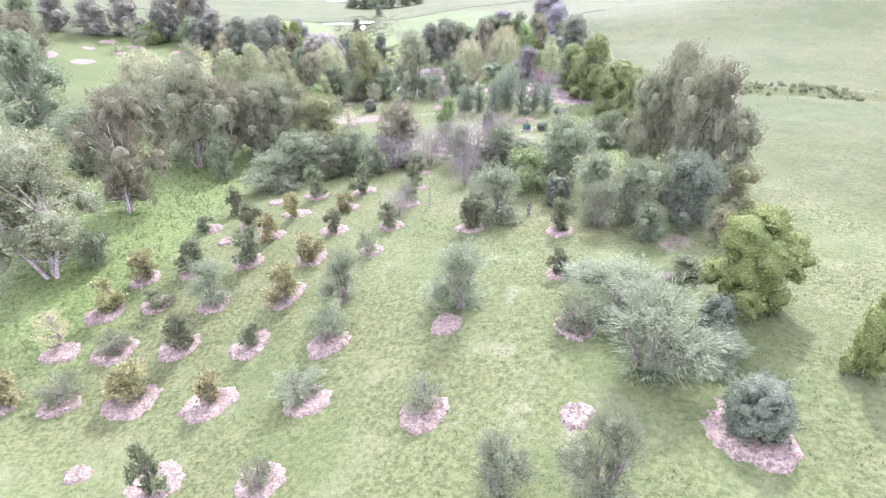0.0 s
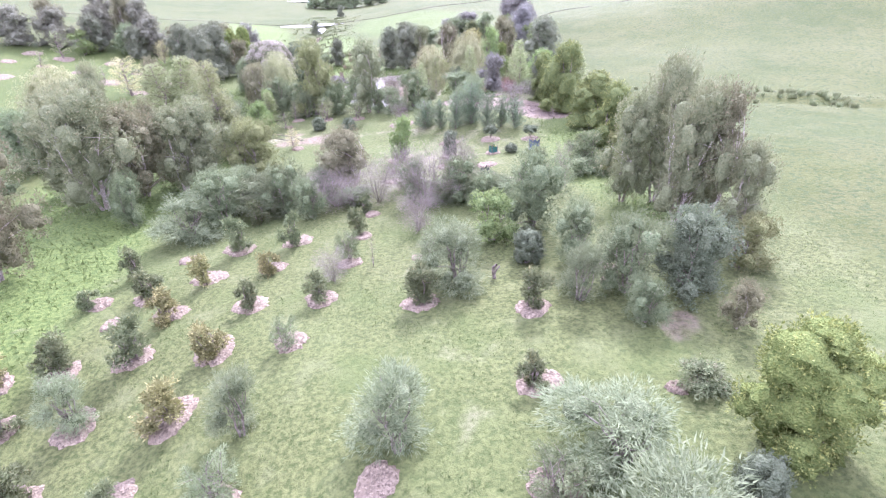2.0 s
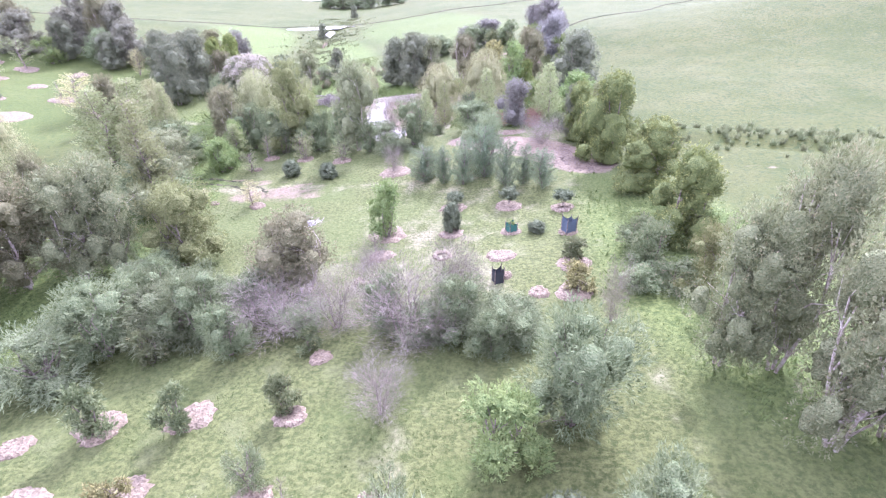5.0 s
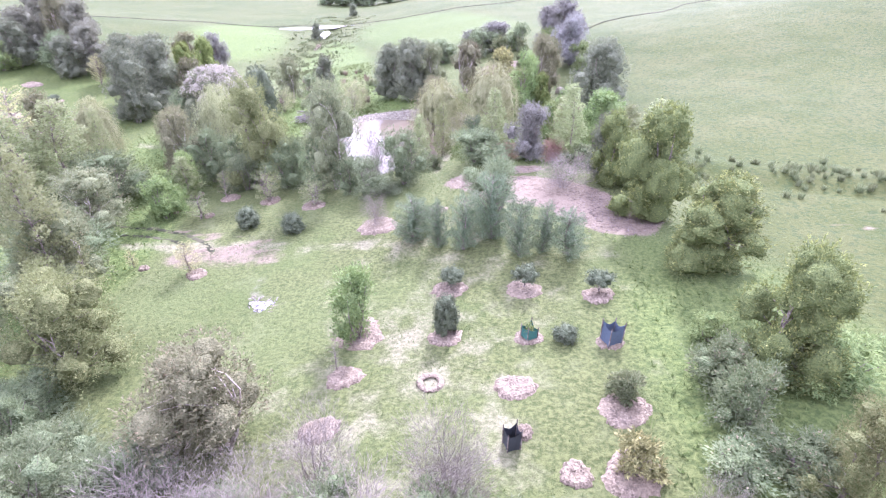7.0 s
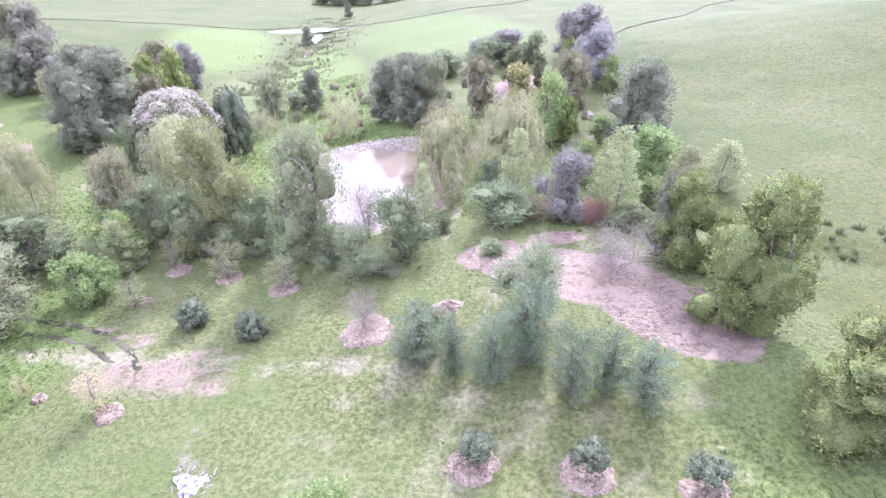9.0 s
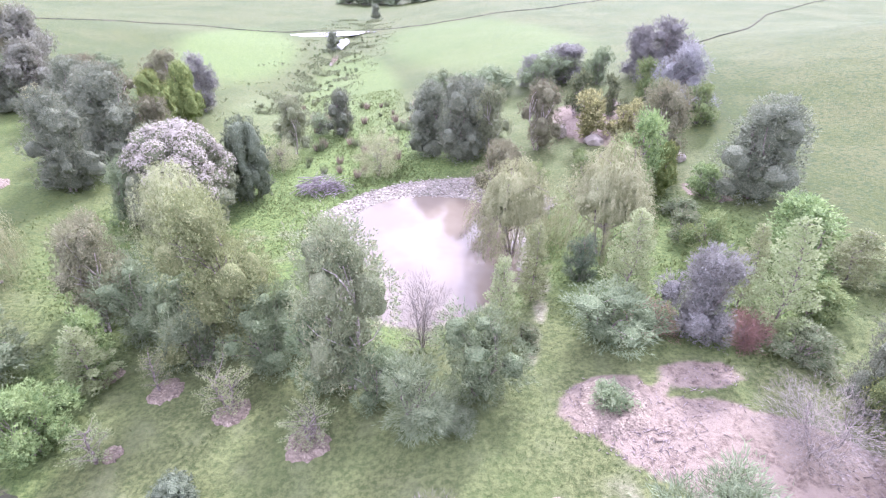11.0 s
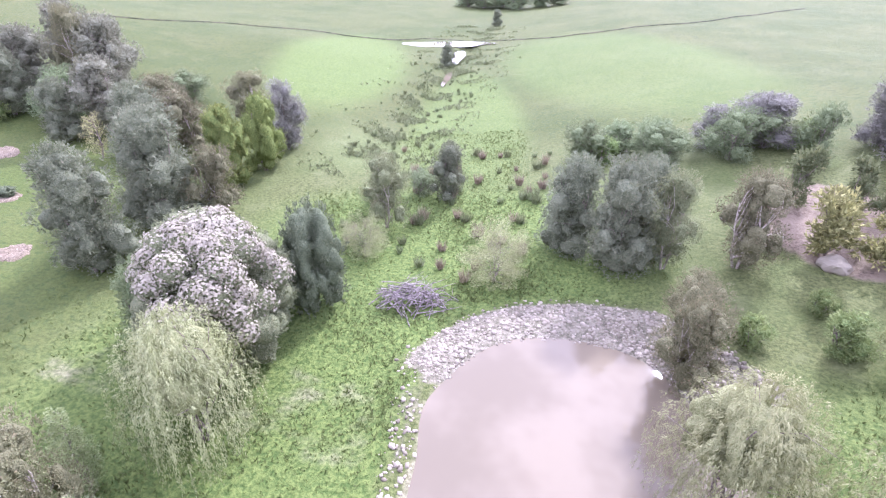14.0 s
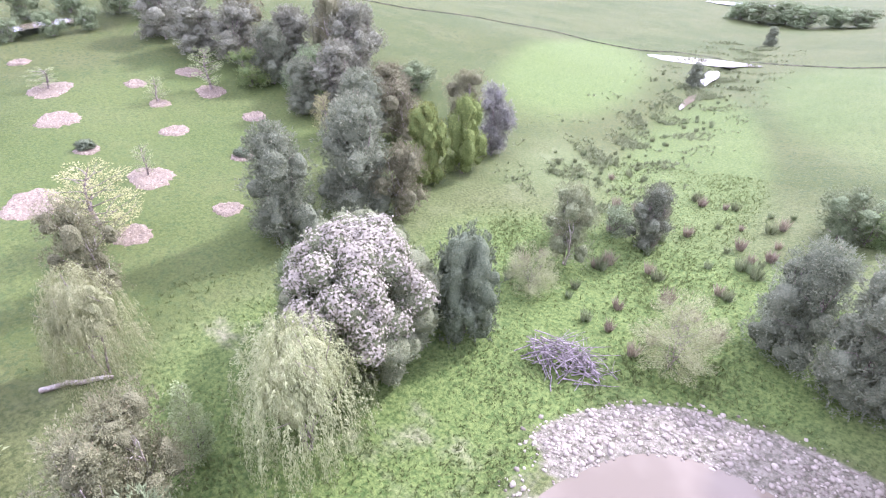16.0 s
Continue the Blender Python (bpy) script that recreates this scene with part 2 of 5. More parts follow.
def ground_mat():
    m, nt, b = mat("pasture")
    pos = nt.nodes.new("ShaderNodeNewGeometry").outputs["Position"]

    def field(name):
        a = nt.nodes.new("ShaderNodeAttribute")
        a.attribute_name = name
        return a.outputs["Fac"]
    fine = noise_at(nt, 5.0, 6.0, 0.7, pos)
    mid = noise_at(nt, 0.55, 5.0, 0.6, pos)
    wide = noise_at(nt, 0.07, 4.0, 0.55, pos)
    col = mixc(nt, ramp(nt, fine, 0.34, 0.66), (0.055, 0.072, 0.020), (0.141, 0.153, 0.056))
    col = mixc(nt, math_(nt, "MULTIPLY", ramp(nt, mid, 0.5, 0.72), 0.5), col, (0.162, 0.171, 0.08))
    col = mixc(nt, math_(nt, "MULTIPLY", ramp(nt, wide, 0.42, 0.68), 0.35), col, (0.119, 0.156, 0.053))
    col = mixc(nt, math_(nt, "MULTIPLY", ramp(nt, noise_at(nt, 0.22, 5.0, 0.6, pos), 0.5, 0.68), 0.5), col, (0.08, 0.108, 0.030))
    far = mixc(nt, ramp(nt, wide, 0.35, 0.65), (0.058, 0.075, 0.0165), (0.079, 0.09, 0.024))
    far = mixc(nt, math_(nt, "MULTIPLY", ramp(nt, noise_at(nt, 0.16, 5.0, 0.65, pos), 0.46, 0.62), 0.5), far, (0.098, 0.102, 0.036))
    far = mixc(nt, math_(nt, "MULTIPLY", ramp(nt, noise_at(nt, 2.6, 5.0, 0.7, pos), 0.5, 0.58), 0.75), far, (0.040, 0.062, 0.018))
    far = mixc(nt, math_(nt, "MULTIPLY", ramp(nt, noise_at(nt, 4.2, 5.0, 0.7, pos), 0.54, 0.64), 0.6), far, (0.12, 0.13, 0.044))
    col = mixc(nt, field("paddock"), col, far)
    lush = mixc(nt, ramp(nt, fine, 0.35, 0.65), (0.058, 0.096, 0.021), (0.155, 0.198, 0.054))
    col = mixc(nt, field("lush"), col, lush)
    dry = mixc(nt, ramp(nt, fine, 0.35, 0.65), (0.158, 0.146, 0.084), (0.29, 0.272, 0.174))
    col = mixc(nt, ramp(nt, math_(nt, "ADD", field("dry"), math_(nt, "SUBTRACT", math_(nt, "MULTIPLY", mid, 1.2), 0.6)), 0.3, 0.75), col, dry)
    earth = mixc(nt, ramp(nt, fine, 0.3, 0.7), (0.10, 0.074, 0.05), (0.262, 0.21, 0.15))
    earth = mixc(nt, ramp(nt, noise_at(nt, 1.3, 7.0, 0.7, pos), 0.42, 0.6), earth, (0.225, 0.18, 0.13))
    col = mixc(nt, ramp(nt, math_(nt, "ADD", field("bare"), math_(nt, "SUBTRACT", math_(nt, "MULTIPLY", mid, 0.7), 0.35)), 0.35, 0.6), col, earth)
    gravel = mixc(nt, ramp(nt, noise_at(nt, 3.2, 6.0, 0.75, pos), 0.36, 0.62), (0.105, 0.098, 0.062), (0.262, 0.238, 0.176))
    col = mixc(nt, ramp(nt, math_(nt, "ADD", field("beach"), math_(nt, "SUBTRACT", math_(nt, "MULTIPLY", mid, 0.8), 0.4)), 0.35, 0.6), col, gravel)
    nt.links.new(col, b.inputs["Base Color"])
    b.inputs["Roughness"].default_value = 0.9
    b.inputs["Specular IOR Level"].default_value = 0.2
    bump(nt, b, fine, 0.9, 0.12)
    return m


M_GROUND = ground_mat()
M_CHIP = chip_mat("wood_chip", (0.074, 0.053, 0.034), (0.178, 0.138, 0.09), (0.295, 0.24, 0.165))
M_BARK = bark_mat("grey_bark", (0.10, 0.075, 0.06), (0.30, 0.25, 0.21))
M_PALE_BARK = bark_mat("pale_bark", (0.25, 0.20, 0.16), (0.52, 0.46, 0.40))
M_TWIG = bark_mat("twig", (0.15, 0.126, 0.098), (0.275, 0.238, 0.19))

m, nt, b = mat("pond_water")
nt.links.new(mixc(nt, ramp(nt, noise_at(nt, 0.25, 3.0), 0.35, 0.65), (0.14, 0.116, 0.078), (0.185, 0.155, 0.108)), b.inputs["Base Color"])
b.inputs["Roughness"].default_value, b.inputs["IOR"].default_value = 0.03, 1.36
bump(nt, b, noise_at(nt, 2.2, 3.0), 0.03, 0.02)
M_WATER = m


# ---- building helpers ----
def mesh_from(name, verts, faces, material, smooth=False):
    """A mesh from numpy arrays: verts (n, 3), faces (m, k)."""
    me = bpy.data.meshes.new(name)
    verts, faces = np.asarray(verts, np.float32), np.asarray(faces, np.int32)
    n, k = faces.shape
    me.vertices.add(len(verts))
    me.vertices.foreach_set("co", verts.ravel())
    me.loops.add(n * k)
    me.loops.foreach_set("vertex_index", faces.ravel())
    me.polygons.add(n)
    me.polygons.foreach_set("loop_start", np.arange(0, n * k, k, dtype=np.int32))
    if smooth:
        me.polygons.foreach_set("use_smooth", np.ones(n, bool))
    me.update(calc_edges=True)
    me.materials.append(material)
    return me


def part(name, me, parent, label=""):
    ob = new(name, me)
    ob.parent = parent
    return tagged(ob, label)


def unit(v):
    return v / np.maximum(np.linalg.norm(v, axis=-1, keepdims=True), 1e-6)


def blades(rng, at, along, face, length, width):
    """Leaf blades: pointed blades at `at`, lying along `along`, facing `face`."""
    along = unit(along)
    side = unit(np.cross(along, face))
    L = (length * rng.uniform(0.7, 1.3, len(at)))[:, None]
    W = (width * rng.uniform(0.7, 1.3, len(at)))[:, None]
    v = np.stack([at + side * W * 0.5, at + along * L, at - side * W * 0.5 + along * L * 0.15], 1).reshape(-1, 3)
    f = np.arange(len(v)).reshape(-1, 3)
    return v, f


def tubes(paths, sides=5):
    """Tapered limbs. paths: lists of (points (n, 3), radii (n))."""
    V, Fc, o = [], [], 0
    ang = np.arange(sides) * 2 * np.pi / sides
    for pts, rad in paths:
        pts = np.asarray(pts, float)
        t = unit(np.gradient(pts, axis=0))
        a = unit(np.cross(t, np.array([0.31, 0.95, 0.1])))
        c = np.cross(t, a)
        ring = pts[:, None] + (a[:, None] * np.cos(ang)[None, :, None] + c[:, None] * np.sin(ang)[None, :, None]) * np.asarray(rad)[:, None, None]
        V.append(ring.reshape(-1, 3))
        for i in range(len(pts) - 1):
            for j in range(sides):
                k = (j + 1) % sides
                Fc.append((o + i * sides + j, o + i * sides + k, o + (i + 1) * sides + k, o + (i + 1) * sides + j))
        o += len(pts) * sides
    return np.concatenate(V), np.array(Fc)


def limb(rng, a, b, r0, r1, n=5, sag=0.08):
    a, b = np.asarray(a, float), np.asarray(b, float)
    f = np.linspace(0, 1, n)[:, None]
    d = np.linalg.norm(b - a)
    bow = np.array([rng.normal(0, sag), rng.normal(0, sag), abs(rng.normal(0, sag))]) * d
    pts = a + (b - a) * f + bow * np.sin(np.pi * f) + rng.normal(0, 0.012, (n, 3)) * d * (f > 0)
    return pts, np.linspace(r0, r1, n)


def ball(rng, n, up=0.15):
    d = unit(rng.normal(size=(n, 3)) + np.array([0, 0, up]))
    return d


# ---- the ground, one sheet to the horizon ----
def axis_steps(lo, hi, fine, reach):
    core = list(np.arange(lo, hi + 1e-6, fine))
    s, v = fine, hi
    while v < reach:
        s *= 1.05
        v += s
        core.append(v)
    s, v = fine, lo
    while v > -reach:
        s *= 1.05
        v -= s
        core.insert(0, v)
    return np.array(core)


gx, gy = axis_steps(-34, 30, 0.7, 2500), axis_steps(4, 118, 0.7, 2500)
GX, GY = np.meshgrid(gx, gy, indexing="ij")
GZ = land(GX, GY)
nx, ny = GX.shape
idx = np.arange(nx * ny).reshape(nx, ny)
quads = np.stack([idx[:-1, :-1], idx[1:, :-1], idx[1:, 1:], idx[:-1, 1:]], -1).reshape(-1, 4)
ground_mesh = mesh_from("ground", np.stack([GX, GY, GZ], -1).reshape(-1, 3), quads, M_GROUND, True)


def blob(x, y, cx, cy, rx, ry, turn=0.0):
    """1 within a soft-edged oval, 0 outside."""
    c, s = math.cos(radians(turn)), math.sin(radians(turn))
    u, v = (x - cx) * c + (y - cy) * s, -(x - cx) * s + (y - cy) * c
    return 1 - step(0.75, 1.25, np.sqrt((u / rx) ** 2 + (v / ry) ** 2))


def trail(x, y, x0, y0, x1, y1, w):
    """1 along a straight stretch of worn track, 0 beside it."""
    dx, dy = x1 - x0, y1 - y0
    k = np.clip(((x - x0) * dx + (y - y0) * dy) / (dx * dx + dy * dy), 0, 1)
    return np.exp(-(((x - x0 - k * dx) ** 2 + (y - y0 - k * dy) ** 2) / (w * w)))


def ground_fields(x, y):
    e = pond_edge(x, y)
    ang = np.arctan2(y - POND[1], x - POND[0])
    ring = step(0.9, 1.0, e) * (1 - step(1.22, 1.42, e))
    side = step(0.3, 0.55, ang) * (1 - step(2.5, 2.8, ang))
    beach = np.clip(step(0.86, 0.96, e) * (1 - step(1.28, 1.46, e)) * side + 0.3 * ring * step(0.6, 0.95, -np.cos(ang)) * (1 - step(1.1, 1.2, e)), 0, 1)
    beach = np.maximum.reduce([beach, 0.5 * step(0.94, 1.0, e) * (1 - step(1.08, 1.2, e)) * step(0.75, 0.98, -np.cos(ang)), 0.36 * blob(x, y, -5, 57.0, 1.2, 2.4), 0.4 * blob(x, y, -5.1, 55.2, 1.6, 1.2)])
    rim = 1 - step(0.99, 1.05, e)
    bare = np.maximum.reduce([blob(x, y, 10.6, 65.4, 5.2, 2.3, -22), blob(x, y, 14.2, 62.3, 3.6, 2.6, -40), blob(x, y, 6.4, 67.8, 2.0, 1.7), blob(x, y, 10.0, 69.4, 1.6, 1.0) * 0.8])
    bare = bare * (1 - 0.9 * blob(x, y, 6.2, 67.8, 0.9, 0.7))
    bare = np.maximum.reduce([bare, 0.5 * blob(x, y, -9, 60.2, 4.5, 1.7, -5), 0.45 * blob(x, y, 11.5, 23.5, 1.6, 1.0, 60), 0.7 * blob(x, y, 17.5, 88.0, 1.2, 2.2, 40)])
    bare = np.maximum(bare, 0.55 * np.maximum.reduce([trail(x, y, -15.9, 64.7, -13.4, 64.3, 0.5), trail(x, y, -13.4, 64.3, -10.1, 62.4, 0.5), trail(x, y, -11.5, 63.8, -6.2, 61.8, 0.45), trail(x, y, 26.8, 61.1, 29.5, 59.8, 0.5)]))
    # the orchard's new block, mulched all over
    bare = np.maximum(bare, 0.8 * blob(x, y, 13.5, 102, 4.5, 6, 20))
    dry = np.maximum.reduce([0.4 * trail(x, y, 11.5, 30, 13.2, 58, 0.6), 0.28 * trail(x, y, 3, 10, 3.2, 25, 2.2), 0.3 * blob(x, y, 3.0, 11.5, 4.5, 3.2),
                             0.42 * blob(x, y, 2.5, 46, 6, 7), 0.38 * blob(x, y, 4, 55, 7, 6), 0.6 * trail(x, y, -16, 62.5, 2, 60, 1.0), 0.65 * trail(x, y, 3.5, 70, 5.6, 79, 0.5),
                             0.35 * blob(x, y, -3, 84, 30, 3.0) * step(1.2, 1.3, e) * (x < -7), 0.3 * blob(x, y, 6, 62, 5, 3), 0.35 * trail(x, y, -19, 25, -13, 38, 0.7), 0.3 * blob(x, y, 2, 33, 2.5, 4)])
    lush = np.maximum.reduce([blob(x, y, -14, 84, 12, 10), blob(x, y, -10, 99, 13, 9), 0.9 * blob(x, y, -22, 40, 6, 22, 8), 0.8 * blob(x, y, 12, 80, 8, 9), 0.8 * blob(x, y, -17.5, 60, 3.5, 14), 0.6 * blob(x, y, 17, 46, 5, 14),
                              0.7 * blob(x, y, -14, 125, 6, 25, 10), 0.75 * blob(x, y, -37, 148, 9, 24, 12), 0.5 * blob(x, y, 2, 150, 14, 30, 20), 0.35 * blob(x, y, -46, 92, 20, 22)])
    lush = np.maximum(lush, (1 - step(1.1, 1.5, e)) * 0.8) * (1 - step(0.2, 0.5, beach))
    paddock = np.maximum.reduce([step(19, 23, x + 0.05 * (y - 60)), step(112, 122, y + 0.15 * x), step(24, 30, -x)])
    dry = np.maximum(dry, 0.7 * rim)
    lush = lush * (1 - rim)
    return {"beach": beach, "bare": bare, "dry": dry * (1 - paddock), "lush": lush, "paddock": paddock}


for name, values in ground_fields(GX.ravel(), GY.ravel()).items():
    a = ground_mesh.attributes.new(name, "FLOAT", "POINT")
    a.data.foreach_set("value", values.astype(np.float32))


def on_ground(x, y):
    """Height of the ground sheet itself, which grows coarse in the distance."""
    i, j = min(max(int(np.searchsorted(gx, x)) - 1, 0), nx - 2), min(max(int(np.searchsorted(gy, y)) - 1, 0), ny - 2)
    u, v = (x - gx[i]) / (gx[i + 1] - gx[i]), (y - gy[j]) / (gy[j + 1] - gy[j])
    return float((GZ[i, j] * (1 - u) + GZ[i + 1, j] * u) * (1 - v) + (GZ[i, j + 1] * (1 - u) + GZ[i + 1, j + 1] * u) * v)


tagged(new("ground", ground_mesh), "rolling green pasture with worn dry patches and bare earth", "ground", kind="structure")

# the pond
ang = np.linspace(0, 2 * np.pi, 96, endpoint=False)
pv = np.concatenate([[[POND[0], POND[1], WATER]], np.stack([POND[0] + POND[2] * 1.12 * np.cos(ang), POND[1] + POND[3] * 1.12 * np.sin(ang), np.full(96, WATER)], -1)])
pf = np.stack([np.zeros(96, int), 1 + np.arange(96), 1 + (np.arange(96) + 1) % 96], -1)
tagged(new("pond", mesh_from("pond", pv, pf, M_WATER)), "muddy lilac-brown farm pond reflecting bright clouds", "pond", kind="structure")


def far_water(cx, cy, rx, ry, turn, z, label):
    """A strip of standing water lying in the valley."""
    a = np.linspace(0, 2 * np.pi, 40, endpoint=False)
    rr = 1 + 0.12 * np.sin(3 * a) + 0.07 * np.sin(5 * a + 1)
    u, v = rx * rr * np.cos(a), ry * rr * np.sin(a)
    c, s = math.cos(radians(turn)), math.sin(radians(turn))
    pts = np.stack([cx + u * c - v * s, cy + u * s + v * c, np.full(40, z)], -1)
    pts = np.concatenate([[[cx, cy, z]], pts])
    f = np.stack([np.zeros(40, int), 1 + np.arange(40), 1 + (np.arange(40) + 1) % 40], -1)
    return tagged(new("water", mesh_from("water", pts, f, M_WATER)), label, "water", kind="structure")


# ---- trees and shrubs ----
M_LEAF = {
    "gum": leaf_mat("gum_leaves", (0.118, 0.138, 0.066), (0.30, 0.314, 0.168), (0.40, 0.325, 0.205), 0.14),
    "gumf": leaf_mat("shaded_gum_leaves", (0.13, 0.136, 0.09), (0.315, 0.312, 0.215), (0.37, 0.31, 0.22), 0.06),
    "gumo": leaf_mat("russet_gum_leaves", (0.113, 0.113, 0.058), (0.27, 0.258, 0.145), (0.36, 0.272, 0.178), 0.13),
    "gumy": leaf_mat("yellow_gum_leaves", (0.108, 0.124, 0.047), (0.288, 0.296, 0.128), (0.36, 0.34, 0.15), 0.15),
    "cone": leaf_mat("grey_green_needles", (0.1, 0.114, 0.068), (0.25, 0.262, 0.165), (0.29, 0.25, 0.18), 0.06),
    "olive": leaf_mat("olive_leaves", (0.098, 0.13, 0.060), (0.266, 0.305, 0.160), None),
    "feath": leaf_mat("feathery_leaves", (0.11, 0.136, 0.066), (0.268, 0.298, 0.165), None),
    "ybush": leaf_mat("yellow_green_leaves", (0.085, 0.118, 0.032), (0.262, 0.3, 0.09), (0.39, 0.415, 0.125), 0.28),
    "wattle": leaf_mat("wattle_leaves", (0.08, 0.106, 0.040), (0.25, 0.285, 0.094), (0.39, 0.405, 0.125), 0.26),
    "ggreen": leaf_mat("fresh_green_leaves", (0.094, 0.146, 0.05), (0.315, 0.371, 0.138), None),
    "dense": leaf_mat("dark_leaves", (0.07, 0.088, 0.048), (0.22, 0.245, 0.148), None, rough=0.4),
    "orchd": leaf_mat("orchard_dark_leaves", (0.085, 0.106, 0.046), (0.245, 0.275, 0.135), (0.40, 0.385, 0.18), 0.14),
    "orchy": leaf_mat("orchard_bronze_leaves", (0.125, 0.128, 0.05), (0.325, 0.31, 0.13), (0.5, 0.46, 0.2), 0.28),
    "orcho": leaf_mat("orchard_grey_leaves", (0.095, 0.122, 0.055), (0.272, 0.305, 0.16), None),
    "willow": leaf_mat("willow_leaves", (0.2, 0.215, 0.098), (0.44, 0.44, 0.235), None, through=0.35),
    "poplar": leaf_mat("poplar_leaves", (0.165, 0.2, 0.085), (0.385, 0.405, 0.205), None, through=0.45),
    "sapy": leaf_mat("yellow_leaves", (0.33, 0.32, 0.14), (0.54, 0.52, 0.27), None, through=0.45),
    "she": leaf_mat("she_oak_needles", (0.122, 0.12, 0.1), (0.30, 0.285, 0.235), None),
    "sheg": leaf_mat("grey_needles", (0.15, 0.15, 0.132), (0.33, 0.325, 0.285), None),
    "pine": leaf_mat("blue_green_needles", (0.095, 0.132, 0.074), (0.25, 0.302, 0.172), None),
    "redsh": leaf_mat("red_brown_leaves", (0.185, 0.11, 0.079), (0.42, 0.267, 0.205), None),
    "flower": leaf_mat("flowering_leaves", (0.10, 0.115, 0.06), (0.27, 0.275, 0.155), (0.4, 0.37, 0.27), 0.1),
    "bramb": leaf_mat("bramble_leaves", (0.088, 0.12, 0.052), (0.27, 0.3, 0.155), (0.37, 0.28, 0.2), 0.12),
}
M_BLOSSOM = leaf_mat("cream_blossom", (0.21, 0.188, 0.135), (0.42, 0.385, 0.295), None, through=0.2)

#        nominal h, w, masses, mass width, clumps a mass, clump size, leaves, leaf length, width, crown base, shape, stems, habit, fluff
SORTS = {
    "gum": (6.5, 5.5, 16, 0.18, 9, 0.52, 23000, 0.12, 0.050, 0.18, "loose", 3, "up", 0.56),
    "gumf": (6.5, 5.5, 16, 0.20, 7, 0.5, 14000, 0.17, 0.080, 0.06, "loose", 3, "up", 0.6),
    "cone": (6.5, 5.0, 20, 0.22, 8, 0.5, 21000, 0.14, 0.060, 0.02, "ovoid", 2, "up", 0.55),
    "sage": (9.0, 8.0, 15, 0.17, 8, 0.5, 15000, 0.21, 0.070, 0.06, "loose", 3, "arch", 0.7),
    "openw": (3.6, 3.8, 0, 0.05, 60, 0.9, 11500, 0.085, 0.026, 0.10, "round", 4, "rise", 0.0),
    "gumo": (4.6, 4.4, 16, 0.175, 8, 0.52, 17500, 0.10, 0.044, 0.14, "loose", 3, "up", 0.44),
    "gumy": (5.0, 4.6, 13, 0.175, 9, 0.5, 19000, 0.09, 0.042, 0.08, "loose", 3, "up", 0.48),
    "olive": (3.4, 3.8, 9, 0.205, 8, 0.5, 10500, 0.13, 0.038, 0.08, "round", 5, "arch", 0.50),
    "feath": (2.3, 2.4, 6, 0.17, 7, 0.5, 8500, 0.14, 0.020, 0.04, "round", 6, "arch", 0.50),
    "ybush": (4.2, 4.2, 17, 0.19, 9, 0.46, 25000, 0.085, 0.045, 0.0, "dome", 5, "up", 0.36),
    "wattle": (4.6, 3.8, 16, 0.20, 10, 0.46, 24000, 0.10, 0.046, 0.0, "ovoid", 3, "up", 0.42),
    "evergr": (4.0, 4.0, 15, 0.20, 9, 0.46, 20000, 0.10, 0.046, 0.0, "ovoid", 3, "up", 0.42),
    "ggreen": (3.0, 2.8, 7, 0.19, 8, 0.5, 7500, 0.115, 0.052, 0.06, "egg", 4, "up", 0.40),
    "dense": (2.0, 1.8, 1, 0.5, 60, 0.22, 6500, 0.07, 0.036, 0.02, "dome", 4, "up", 0.16),
    "orchd": (1.6, 1.5, 6, 0.17, 6, 0.5, 3000, 0.12, 0.052, 0.10, "egg", 3, "up", 0.28),
    "orchy": (1.6, 1.6, 6, 0.17, 6, 0.5, 3000, 0.12, 0.054, 0.10, "egg", 3, "up", 0.28),
    "orcho": (1.5, 1.6, 0, 0.06, 24, 0.9, 2400, 0.10, 0.026, 0.14, "round", 5, "rise", 0.0),
    "willow": (4.6, 4.6, 1, 0.5, 40, 0.26, 24000, 0.12, 0.028, 0.32, "dome", 3, "weep", 0.2),
    "poplar": (5.0, 2.6, 0, 0.05, 60, 0.9, 5200, 0.095, 0.075, 0.10, "spire", 1, "rise", 0.0),
    "sapy": (2.4, 1.6, 0, 0.06, 34, 0.8, 2400, 0.05, 0.032, 0.2, "egg", 1, "rise", 0.0),
    "sapg": (2.4, 1.6, 0, 0.05, 26, 0.8, 1100, 0.055, 0.032, 0.25, "egg", 1, "rise", 0.0),
    "sapw": (2.7, 2.2, 0, 0.04, 34, 0.8, 2200, 0.065, 0.034, 0.15, "round", 3, "rise", 0.0),
    "she": (4.4, 3.6, 12, 0.21, 9, 0.46, 15500, 0.16, 0.038, 0.03, "egg", 2, "up", 0.46),
    "sheg": (4.4, 4.4, 9, 0.19, 9, 0.46, 15000, 0.16, 0.036, 0.03, "egg", 2, "up", 0.50),
    "pine": (3.0, 2.2, 0, 0.05, 40, 0.9, 5600, 0.12, 0.028, 0.10, "egg", 1, "rise", 0.0),
    "umb": (1.4, 1.3, 1, 0.5, 20, 0.36, 2200, 0.085, 0.045, 0.45, "flat", 1, "up", 0.16),
    "redsh": (2.0, 2.2, 0, 0.07, 50, 1.2, 4500, 0.15, 0.020, 0.02, "dome", 6, "rise", 0.0),
    "bramb": (2.0, 2.2, 7, 0.19, 6, 0.5, 5000, 0.10, 0.045, 0.0, "dome", 6, "arch", 0.40),
    "bare": (3.0, 2.4, 0, 0.06, 64, 1.0, 3200, 0.24, 0.008, 0.08, "round", 6, "rise", 0.0),
    "flower": (6.0, 6.4, 1, 0.5, 105, 0.165, 26000, 0.12, 0.060, 0.04, "dome", 6, "up", 0.24),
}
